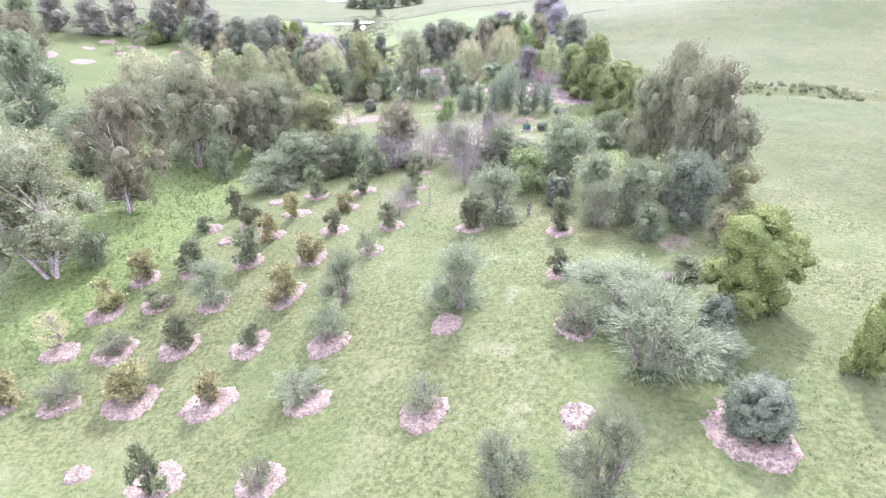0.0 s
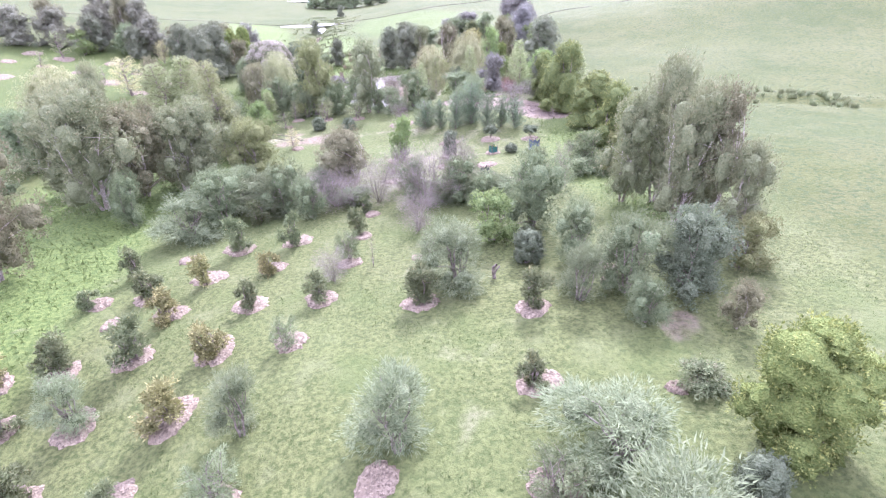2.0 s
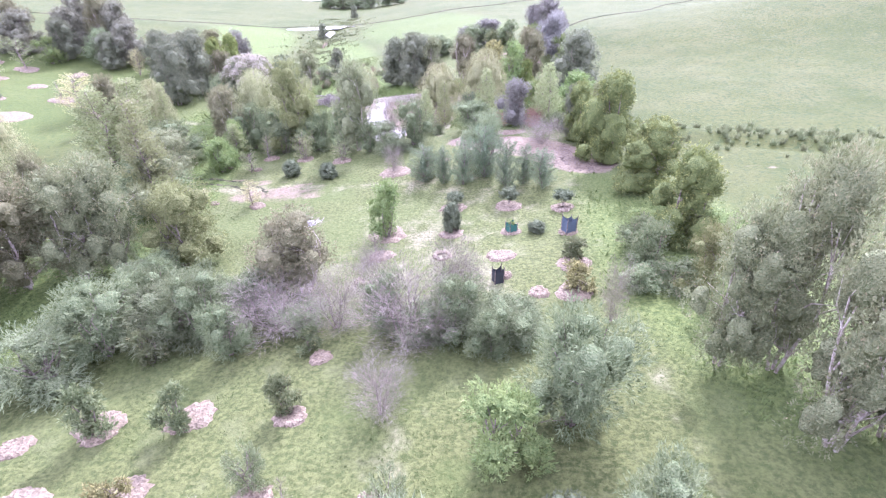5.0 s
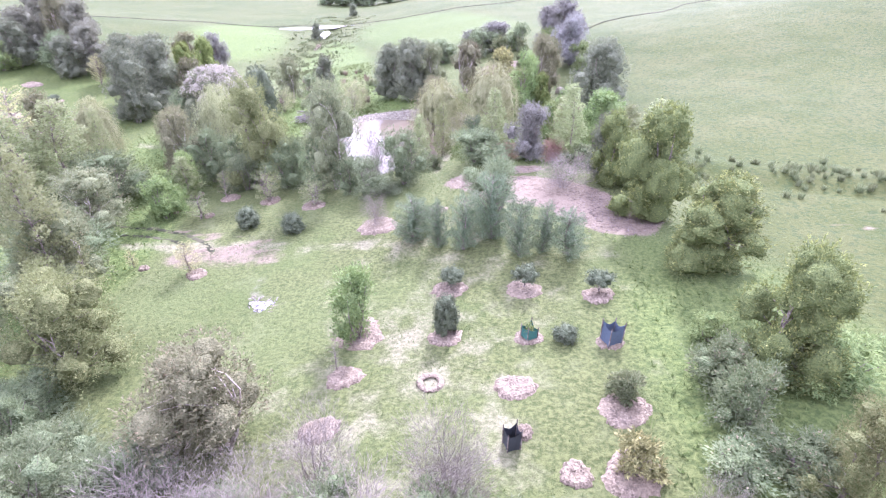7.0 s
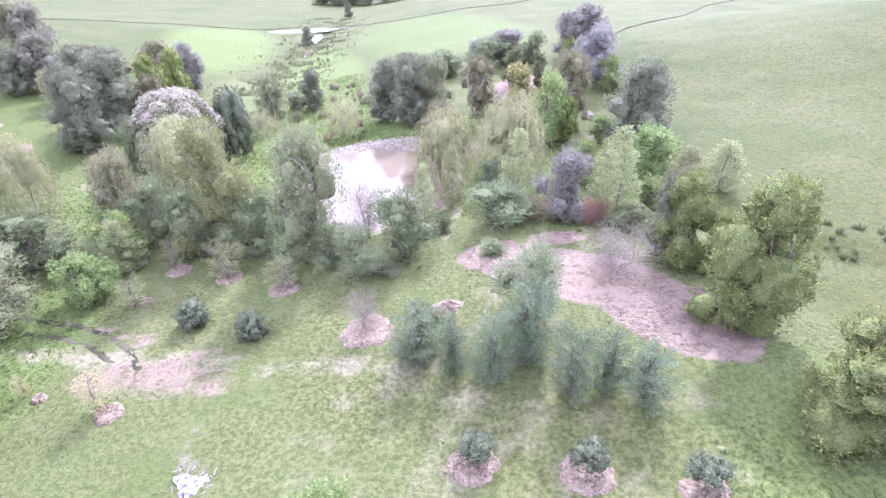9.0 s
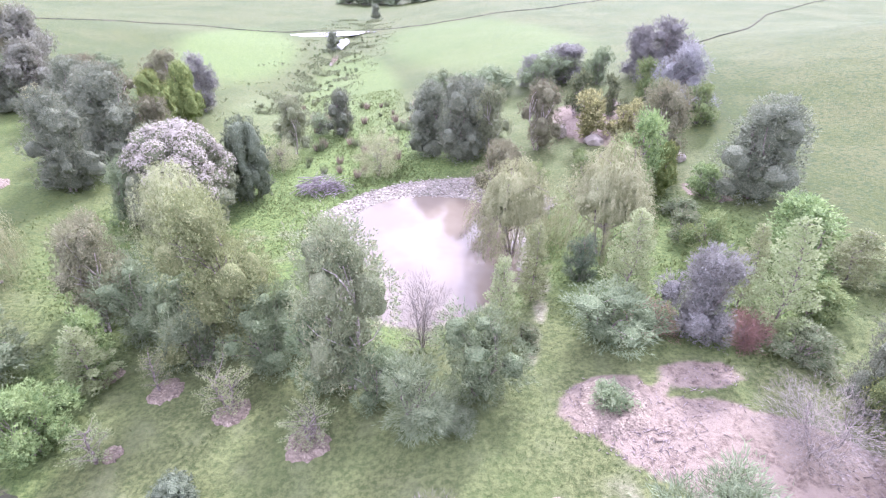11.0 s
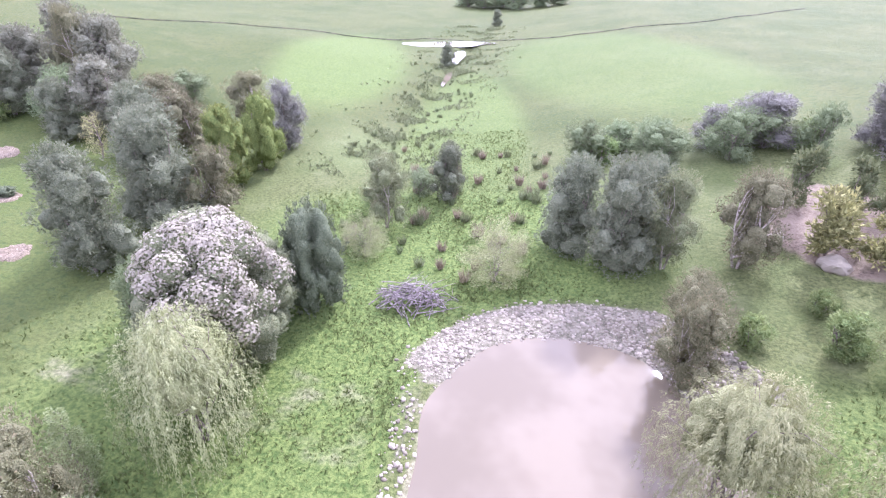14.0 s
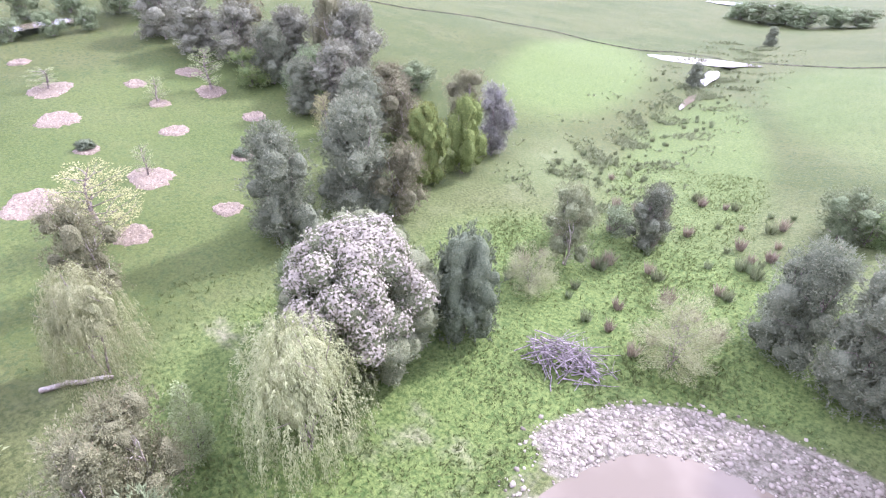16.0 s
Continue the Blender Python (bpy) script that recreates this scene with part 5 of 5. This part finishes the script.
for x, y, hh, ww in ((-36, 238, 4, 8.5), (-31, 236, 4.6, 9), (-26, 239, 5, 10), (-21, 235, 4.6, 9.5), (-15, 237, 4.2, 9), (-10, 236, 3.6, 8)):
    plant("olive", x, y, hh, ww, "dark scrub in a distant hollow")
plant("cone", -22, 200.5, 3.2, 2.6, "lone tree beside the distant creek")
plant("cone", -23.0, 155.5, 3.0, 2.4, "dark tree standing in the wet gully")
for x, y, hh, ww in ((-80, 93, 2.2, 3), (-79, 97, 2.6, 3), (-78.5, 101, 2.4, 3), (-86, 93, 3.5, 4), (-87, 97, 3.5, 4), (-86, 102, 4, 4.5), (-82, 106, 4.5, 5), (-78, 108, 5, 5)):
    plant("olive", x, y, hh, ww, "grey-green bush beside the far water")

# ---- tussocks, rushes and rough grass ----

def litter(n):
    """Fallen sticks and bark scraps strewn over the bare earth."""
    rng = np.random.default_rng(88)
    paths = []
    X, Y = rng.uniform(4.5, 18.5, n * 4), rng.uniform(59, 70, n * 4)
    share = ground_fields(X, Y)["bare"] * (0.3 + 0.4 * wave(X, Y, 1.7, 3))
    for x, y in np.stack([X, Y], -1)[rng.uniform(size=n * 4) < share].tolist():
        a, L = rng.uniform(0, 6.283), rng.uniform(0.06, 0.2) * (2.5 if rng.uniform() < 0.12 else 1.0)
        ends = [(x + math.cos(a + k * 0.2) * L * (k - 0.5), y + math.sin(a + k * 0.2) * L * (k - 0.5)) for k in (0, 0.5, 1)]
        r = rng.uniform(0.008, 0.022)
        paths.append((np.array([(p, q, on_ground(p, q) + r * 0.8 + rng.uniform(0, 0.02)) for p, q in ends]), np.array([r, r * 0.9, r * 0.4])))
    v, f = tubes(paths, 4)
    tagged(new("stick_litter", mesh_from("stick_litter", v, f, M_BARK)), "dark sticks and bark scraps strewn on the bare earth", "litter", kind="stuff")


litter(2600)

M_RUSH = leaf_mat("rush", (0.12, 0.15, 0.07), (0.27, 0.29, 0.15), None)
M_STRAW = leaf_mat("straw_tussock", (0.2, 0.158, 0.108), (0.36, 0.305, 0.215), None)
M_GRASS = leaf_mat("grass_blades", (0.065, 0.10, 0.03), (0.165, 0.2, 0.08), (0.25, 0.24, 0.13), 0.08, through=0.4)
M_HERB = leaf_mat("rank_herbs", (0.116, 0.155, 0.05), (0.178, 0.218, 0.08), None, through=0.4)


def build_tussock(material, seed, n=70, reach=0.55):
    rng = np.random.default_rng(seed)
    a = rng.uniform(0, 6.283, n)
    r = rng.uniform(0, 0.22, n)
    at = np.stack([np.cos(a) * r, np.sin(a) * r, np.full(n, -0.03)], -1)
    al = np.stack([np.cos(a) * 0.3, np.sin(a) * 0.3, np.full(n, 1.0)], -1) + rng.normal(0, 0.18, (n, 3))
    v, f = blades(rng, at, al, rng.normal(size=(n, 3)) + np.array([0, 0, 0.6]), reach, 0.065)
    return mesh_from("tussock", v, f, material)


RUSH = [build_tussock(M_RUSH, 5 + i) for i in range(3)]
STRAW = [build_tussock(M_STRAW, 15 + i, 90, 0.7) for i in range(3)]


def tussocks(n, seed, where, meshes, size, name, label, group):
    """Single tussocks strewn over a stretch of ground; where(rng) gives a place."""
    rng = np.random.default_rng(seed)
    for i in range(n):
        x, y = where(rng)
        ob = tagged(new(name, meshes[i % len(meshes)]), label, "tussock", group)
        s = size * rng.uniform(0.6, 1.5)
        ob.matrix_basis = Matrix.Translation((x, y, on_ground(x, y))) @ Matrix.Rotation(rng.uniform(0, 6.28), 4, "Z") @ Matrix.Diagonal((s, s, s * 1.15, 1))


def on_bank(rng):
    x = rng.uniform(22, 46)
    return x, 69.5 - 0.42 * (x - 26) + rng.normal(0, 1.6) - 0.3


def in_gully(rng):
    y = 112 + 58 * rng.uniform(0, 1) ** 1.1
    return -20.3 - 0.06 * (y - 132) + rng.normal(0, 3.2), y


def in_marsh(rng):
    return rng.uniform(-18, -4), rng.uniform(94, 116)


tussocks(150, 1, on_bank, RUSH, 0.66, "rush_tussock", "dark green rush tussock on the old bank", "rushes on the bank")
tussocks(130, 2, in_gully, RUSH, 0.6, "rush_tussock", "dark green rush tussock along the wet gully", "rushes in the gully")
tussocks(34, 3, in_marsh, STRAW, 0.85, "straw_tussock", "bleached straw-coloured tussock among rank grass", "tussocks below the dam")
tussocks(30, 4, in_marsh, RUSH, 0.9, "rush_tussock", "dark green rush tussock among rank grass", "tussocks below the dam")


def sward(n, seed, box, length, width, material, keep, name, label, leaves=3):
    """Rough grass standing on the ground, as one sheet of blades."""
    rng = np.random.default_rng(seed)
    x, y = rng.uniform(box[0], box[1], n), rng.uniform(box[2], box[3], n)
    fl = ground_fields(x, y)
    k = rng.uniform(0, 1, n) < keep(x, y, fl, pond_edge(x, y))
    x, y = x[k], y[k]
    z = land(x, y)
    size = rng.uniform(0.5, 1.4, len(x)) * (0.8 + 0.4 * wave(x, y, 1.7, 3))
    at = np.repeat(np.stack([x, y, z - 0.02], -1), leaves, 0) + rng.normal(0, 0.06, (len(x) * leaves, 3)) * np.array([1, 1, 0])
    al = rng.normal(0, 0.55, at.shape) + np.array([0, 0, 0.8])
    v, f = blades(rng, at, al, rng.normal(size=at.shape) + np.array([0, 0, 0.8]), np.repeat(size, leaves) * length, width)
    tagged(new(name, mesh_from(name, v, f, material)), label, "grass", kind="stuff")


sward(95000, 11, (-26, 22, 7, 76), 0.11, 0.04, M_GRASS, lambda x, y, fl, e: (1 - fl["bare"]) * (1 - fl["beach"]) * (e > 1.1) * (0.7 + 0.2 * wave(x, y, 2.3)), "meadow_grass", "short uneven meadow grass between the trees", 2)
sward(80000, 12, (-30, 24, 68, 122), 0.22, 0.07, M_HERB, lambda x, y, fl, e: fl["lush"] * (1 - fl["bare"]) * (1 - fl["beach"]) * (e > 1.12) * (0.65 + 0.35 * wave(x, y, 1.9)), "rank_grass", "rank green grass and herbs round the pond")
sward(30000, 13, (-30, 24, 16, 74), 0.28, 0.08, M_HERB, lambda x, y, fl, e: fl["lush"] * (1 - fl["bare"]) * (0.65 + 0.35 * wave(x, y, 2.1)), "rank_grass", "rank green grass along the damp hollow")

sward(60000, 14, (-36, -6, 108, 200), 0.42, 0.13, M_RUSH, lambda x, y, fl, e: 0.8 * np.exp(-((x + 20.3 + 0.06 * (y - 132)) / 4.6) ** 2) * step(-0.1, 0.5, wave(x, y, 1.3, 5)), "gully_rushes", "rushes and rough sedge along the wet gully", 4)
sward(5000, 15, (20, 50, 54, 76), 0.3, 0.09, M_RUSH, lambda x, y, fl, e: 0.8 * np.exp(-(bank_line(x, y) / 2.2) ** 2) * step(-0.1, 0.5, wave(x, y, 1.1, 5)), "bank_rushes", "rushes and rough grass on the old bank", 4)

# ---- stones on the pond's shore ----
M_STONE, snt, sb = mat("shore_stone")
sgeo = snt.nodes.new("ShaderNodeNewGeometry")
snt.links.new(mixc(snt, sgeo.outputs["Random Per Island"], (0.135, 0.113, 0.08), (0.40, 0.355, 0.272)), sb.inputs["Base Color"])
sb.inputs["Roughness"].default_value = 0.85
rng = np.random.default_rng(77)
unit_ball = bmesh.new()
bmesh.ops.create_icosphere(unit_ball, subdivisions=1, radius=1)
sv = np.array([v.co[:] for v in unit_ball.verts])
sf = np.array([[v.index for v in f.verts] for f in unit_ball.faces])
unit_ball.free()
x, y = rng.uniform(-13, 8, 24000), rng.uniform(75, 97, 24000)
k = rng.uniform(0, 1, len(x)) < (0.55 + 0.4 * wave(x, y, 0.8, 2)) * ground_fields(x, y)["beach"] * (pond_edge(x, y) > 0.95)
x, y = x[k], y[k]
z = land(x, y)
sr = rng.uniform(0.03, 0.10, len(x)) * rng.uniform(0.7, 1.6, len(x))
V = (sv[None] * (1 + rng.normal(0, 0.16, (len(x), len(sv), 1)))) * (sr[:, None, None] * rng.uniform(0.6, 1.3, (len(x), 1, 3)) * np.array([1, 1, 0.55])) + np.stack([x, y, z], -1)[:, None]
Fs = (sf[None] + (np.arange(len(x)) * len(sv))[:, None, None]).reshape(-1, 3)
tagged(new("shore_stones", mesh_from("shore_stones", V.reshape(-1, 3), Fs, M_STONE)), "pale stones strewn over the pond's shore", "stones", kind="stuff")


STONES = []
for i in range(4):
    p = sv * (1 + np.random.default_rng(90 + i).normal(0, 0.15, (len(sv), 1))) * np.array([1.0, 0.8, 0.55])
    STONES.append(mesh_from("stone", p, sf, M_STONE))
rng = np.random.default_rng(78)
placed = 0
while placed < 160:
    x, y = rng.uniform(-11, 7), rng.uniform(76, 97)
    e = float(pond_edge(np.array(x), np.array(y)))
    if e < 1.0 or rng.uniform(0, 1) > float(ground_fields(np.array(x), np.array(y))["beach"]):
        continue
    r = rng.uniform(0.09, 0.19)
    ob = tagged(new("shore_stone", STONES[placed % 4]), "pale angular stone lying on the pond's shore", "stone", "stones on the shore")
    ob.matrix_basis = Matrix.Translation((x, y, on_ground(x, y) + r * 0.2)) @ Matrix.Rotation(rng.uniform(0, 6.28), 4, "Z") @ Matrix.Diagonal((r, r, r, 1))
    placed += 1


def boulder(x, y, sx, sy, sz, seed, label):
    rng = np.random.default_rng(seed)
    bm = bmesh.new()
    bmesh.ops.create_icosphere(bm, subdivisions=3, radius=1)
    for v in bm.verts:
        n = noise.noise(v.co * 1.6 + Vector((seed, 0, 0))) * 0.35 + noise.noise(v.co * 4 + Vector((0, seed, 0))) * 0.1
        v.co = Vector((v.co.x * sx, v.co.y * sy, v.co.z * sz)) * (1 + n)
    me = bpy.data.meshes.new("boulder")
    bm.to_mesh(me)
    bm.free()
    me.materials.append(M_STONE)
    ob = tagged(new("boulder", me), label, "boulder")
    ob.matrix_basis = Matrix.Translation((x, y, on_ground(x, y) + sz * 0.45)) @ Matrix.Rotation(rng.uniform(0, 6), 4, "Z")


boulder(9.3, 99.9, 0.55, 0.35, 0.75, 3, "tall pale boulder beside the mulched block")
boulder(11.7, 97.8, 0.75, 0.6, 0.5, 4, "grey boulder beside the mulched block")
boulder(14.5, 96.2, 0.6, 0.5, 0.3, 5, "flat pale stone beside the mulched block")
boulder(17.3, 93.4, 0.55, 0.45, 0.4, 6, "pale stone on the grass beside gum trees")

# ---- brush pile ----
M_DEADWOOD = bark_mat("dead_wood", (0.11, 0.09, 0.085), (0.34, 0.29, 0.275))
rng = np.random.default_rng(8)
pile = tagged(new("brush_pile"), "heap of grey dead branches on the grass", "brush pile")
pile.matrix_basis = Matrix.Translation((-10.5, 92.6, on_ground(-10.5, 92.6)))
for i in range(110):
    a = rng.uniform(0, 3.1416)
    c = np.array([rng.normal(0, 0.75), rng.normal(0, 0.5), 0])
    top = 1.15 * math.exp(-(c[0] ** 2 / 1.6 + c[1] ** 2 / 0.7))
    c[2] = rng.uniform(0.03, 0.1 + top)
    L = rng.uniform(0.5, 1.3)
    d = np.array([math.cos(a), math.sin(a) * 0.8, rng.normal(0, 0.3)]) * L
    p0, p1 = c - d, c + d
    p0[2], p1[2] = max(p0[2], 0.02), max(p1[2], 0.02)
    paths = [limb(rng, p0, p1, rng.uniform(0.02, 0.055), 0.01, 5, 0.07)]
    for _ in range(2):
        j = int(rng.integers(1, 4))
        tip = paths[0][0][j] + rng.normal(0, 0.3, 3)
        tip[2] = max(tip[2], 0.03)
        paths.append(limb(rng, paths[0][0][j], tip, 0.012, 0.004, 3, 0.1))
    v, f = tubes(paths, 4)
    part("branch", mesh_from("branch", v, f, M_DEADWOOD), pile)


# ---- tree guards ----
def cloth_mat(name, colour):
    m, nt, b = mat(name)
    n = noise_at(nt, 9.0, 4.0)
    nt.links.new(mixc(nt, n, tuple(c * 0.6 for c in colour), colour), b.inputs["Base Color"])
    b.inputs["Roughness"].default_value = 0.75
    bump(nt, b, noise_at(nt, 60.0, 2.0), 0.4, 0.01)
    return m


def guard(x, y, width, height, colour, seed, label, leaves=True):
    """A shade-cloth sleeve sagging between four stakes."""
    rng = np.random.default_rng(seed)
    base = tagged(new("tree_guard"), label, "tree guard")
    base.matrix_basis = Matrix.Translation((x, y, on_ground(x, y))) @ Matrix.Rotation(rng.uniform(0.2, 0.7), 4, "Z")
    cl = cloth_mat("guard_cloth", colour)
    w = width / 2
    corners = [(-w, -w), (w, -w), (w, w), (-w, w)]
    tops = [height * rng.uniform(0.8, 1.1) for _ in corners]
    V, n, rows = [], 8, 6
    for s in range(4):
        (x0, y0), (x1, y1) = corners[s], corners[(s + 1) % 4]
        for i in range(n):
            f = i / n
            sag = math.sin(math.pi * f)
            top = tops[s] * (1 - f) + tops[(s + 1) % 4] * f - 0.16 * height * sag
            px, py = x0 + (x1 - x0) * f, y0 + (y1 - y0) * f
            for j in range(rows):
                g = j / (rows - 1)
                k = 1 - 0.12 * sag + rng.normal(0, 0.015)
                V.append((px * k, py * k, g * top))
    m = 4 * n
    Fg = [(i * rows + j, ((i + 1) % m) * rows + j, ((i + 1) % m) * rows + j + 1, i * rows + j + 1) for i in range(m) for j in range(rows - 1)]
    part("sleeve", mesh_from("sleeve", V, Fg, cl, True), base)
    for (cx, cy), tz in zip(corners, tops):
        v, f = tubes([([(cx, cy, -0.2), (cx * 1.02, cy * 1.02, tz * 0.5), (cx * 1.04, cy * 1.04, tz + 0.12)], (0.025, 0.024, 0.022))], 5)
        part("stake", mesh_from("stake", v, f, M_BARK), base)
    if leaves:
        q = rng.normal(0, 1, (160, 3)) * np.array([w * 0.4, w * 0.4, height * 0.18]) + np.array([0, 0, height * 0.8])
        v, f = blades(rng, q, rng.normal(size=q.shape) + np.array([0, 0, 0.6]), rng.normal(size=q.shape), 0.13, 0.06)
        tagged(part("foliage", mesh_from("guarded_foliage", v, f, M_LEAF["ggreen"]), base), kind="stuff")


guard(8.0, 50.5, 0.5, 0.7, (0.05, 0.17, 0.13), 1, "low green shade-cloth guard round a young plant")
guard(11.3, 49.85, 0.62, 1.05, (0.10, 0.13, 0.17), 2, "tall blue-grey shade-cloth tree guard on stakes", False)
guard(6.6, 44.6, 0.46, 0.85, (0.045, 0.05, 0.055), 3, "sagging black shade-cloth tree guard", False)

# ---- ash heap, hollow bed, logs, stump ----
rng = np.random.default_rng(31)
M_ASH, ant, ab = mat("ash")
ant.links.new(mixc(ant, ramp(ant, noise_at(ant, 7.0, 5.0), 0.4, 0.6), (0.13, 0.12, 0.125), (0.5, 0.48, 0.49)), ab.inputs["Base Color"])
ab.inputs["Roughness"].default_value = 0.95
ash = tagged(new("ash_heap"), "burnt-out bonfire of white ash and charred ends", "ash heap")
ash.matrix_basis = Matrix.Translation((-5.07, 55.0, on_ground(-5.07, 55.0)))
na = 26
V = [(0, 0, 0.12)]
for i in range(1, 6):
    for j in range(na):
        a, f = j * 6.2832 / na, i / 5
        rr = f * (0.68 + 0.2 * math.sin(3 * a) + rng.normal(0, 0.05))
        V.append((rr * math.cos(a), rr * 0.75 * math.sin(a), 0.12 * (1 - f * f) + rng.normal(0, 0.02) - 0.03 * f))
me = bpy.data.meshes.new("ash")
me.from_pydata(V, [], [(0, 1 + j, 1 + (j + 1) % na) for j in range(na)] + [(1 + i * na + j, 1 + (i + 1) * na + j, 1 + (i + 1) * na + (j + 1) % na, 1 + i * na + (j + 1) % na) for i in range(4) for j in range(na)])
me.materials.append(M_ASH)
part("ash", me, ash)
for i in range(14):
    a = rng.uniform(0, 6.28)
    p = np.array([math.cos(a) * rng.uniform(0.3, 1.0), math.sin(a) * rng.uniform(0.2, 0.8), 0.08])
    v, f = tubes([limb(rng, p, p + rng.normal(0, 0.25, 3) * np.array([1, 1, 0.15]), 0.03, 0.015, 3)], 5)
    part("charred_stick", mesh_from("charred_stick", v, f, M_DEADWOOD if i % 2 else M_BARK), ash)

# a dug hollow with a rim of soil
V, na, nr = [], 32, 10
for i in range(nr):
    for j in range(na):
        a, b2 = j * 6.2832 / na, i * 6.2832 / nr
        rr = 0.42 + 0.13 * math.cos(b2) + rng.normal(0, 0.012)
        V.append((rr * math.cos(a), rr * math.sin(a), 0.05 + 0.07 * math.sin(b2) + rng.normal(0, 0.01)))
Fh = [(i * na + j, i * na + (j + 1) % na, ((i + 1) % nr) * na + (j + 1) % na, ((i + 1) % nr) * na + j) for i in range(nr) for j in range(na)]
ob = tagged(new("planting_hollow", mesh_from("planting_hollow", V, Fh, M_CHIP, True)), "empty planting hollow with a raised soil rim", "planting hole")
ob.matrix_basis = Matrix.Translation((3.81, 48.01, on_ground(3.81, 48.01)))


def log(x0, y0, x1, y1, r, label):
    rng = np.random.default_rng(int(abs(x0) * 100))
    c = np.array([x0, y0, on_ground(x0, y0)])
    e = np.array([x1, y1, on_ground(x1, y1)]) - c
    p = limb(rng, (0, 0, r * 0.7), e + np.array([0, 0, r * 0.6]), r, r * 0.7, 7, 0.02)
    v, f = tubes([p], 8)
    ob = tagged(new("log", mesh_from("log", v, f, M_PALE_BARK, True)), label, "log")
    ob.location = c


log(-26.8, 75.6, -25.4, 78.0, 0.13, "pale fallen log in the long grass")
V, na = [(0, 0, 0.42)], 24
for i in range(1, 7):
    for j in range(na):
        a, f = j * 6.2832 / na, i / 6
        rr = f * (1 + 0.15 * math.sin(2 * a) + rng.normal(0, 0.04))
        V.append((1.0 * rr * math.cos(a), 0.7 * rr * math.sin(a), 0.42 * (1 - f) ** 1.2 - 0.06 * f + rng.normal(0, 0.02)))
me = bpy.data.meshes.new("earth_mound")
me.from_pydata(V, [], [(0, 1 + j, 1 + (j + 1) % na) for j in range(na)] + [(1 + i * na + j, 1 + (i + 1) * na + j, 1 + (i + 1) * na + (j + 1) % na, 1 + i * na + (j + 1) % na) for i in range(5) for j in range(na)])
me.materials.append(M_CHIP)
ob = tagged(new("earth_mound", me), "low heap of pale dug soil on the grass", "soil heap")
ob.location = (3.9, 63.6, on_ground(3.9, 63.6))
v, f = tubes([limb(rng, (0, 0, -0.1), (0.05, 0.02, 0.75), 0.09, 0.07, 4), limb(rng, (0, 0, 0.35), (0.22, 0.02, 0.7), 0.05, 0.03, 3)], 7)
ob = tagged(new("stump", mesh_from("stump", v, f, M_BARK, True)), "forked dead stump standing in the orchard grass", "stump")
ob.location = (5.1, 28.6, on_ground(5.1, 28.6))
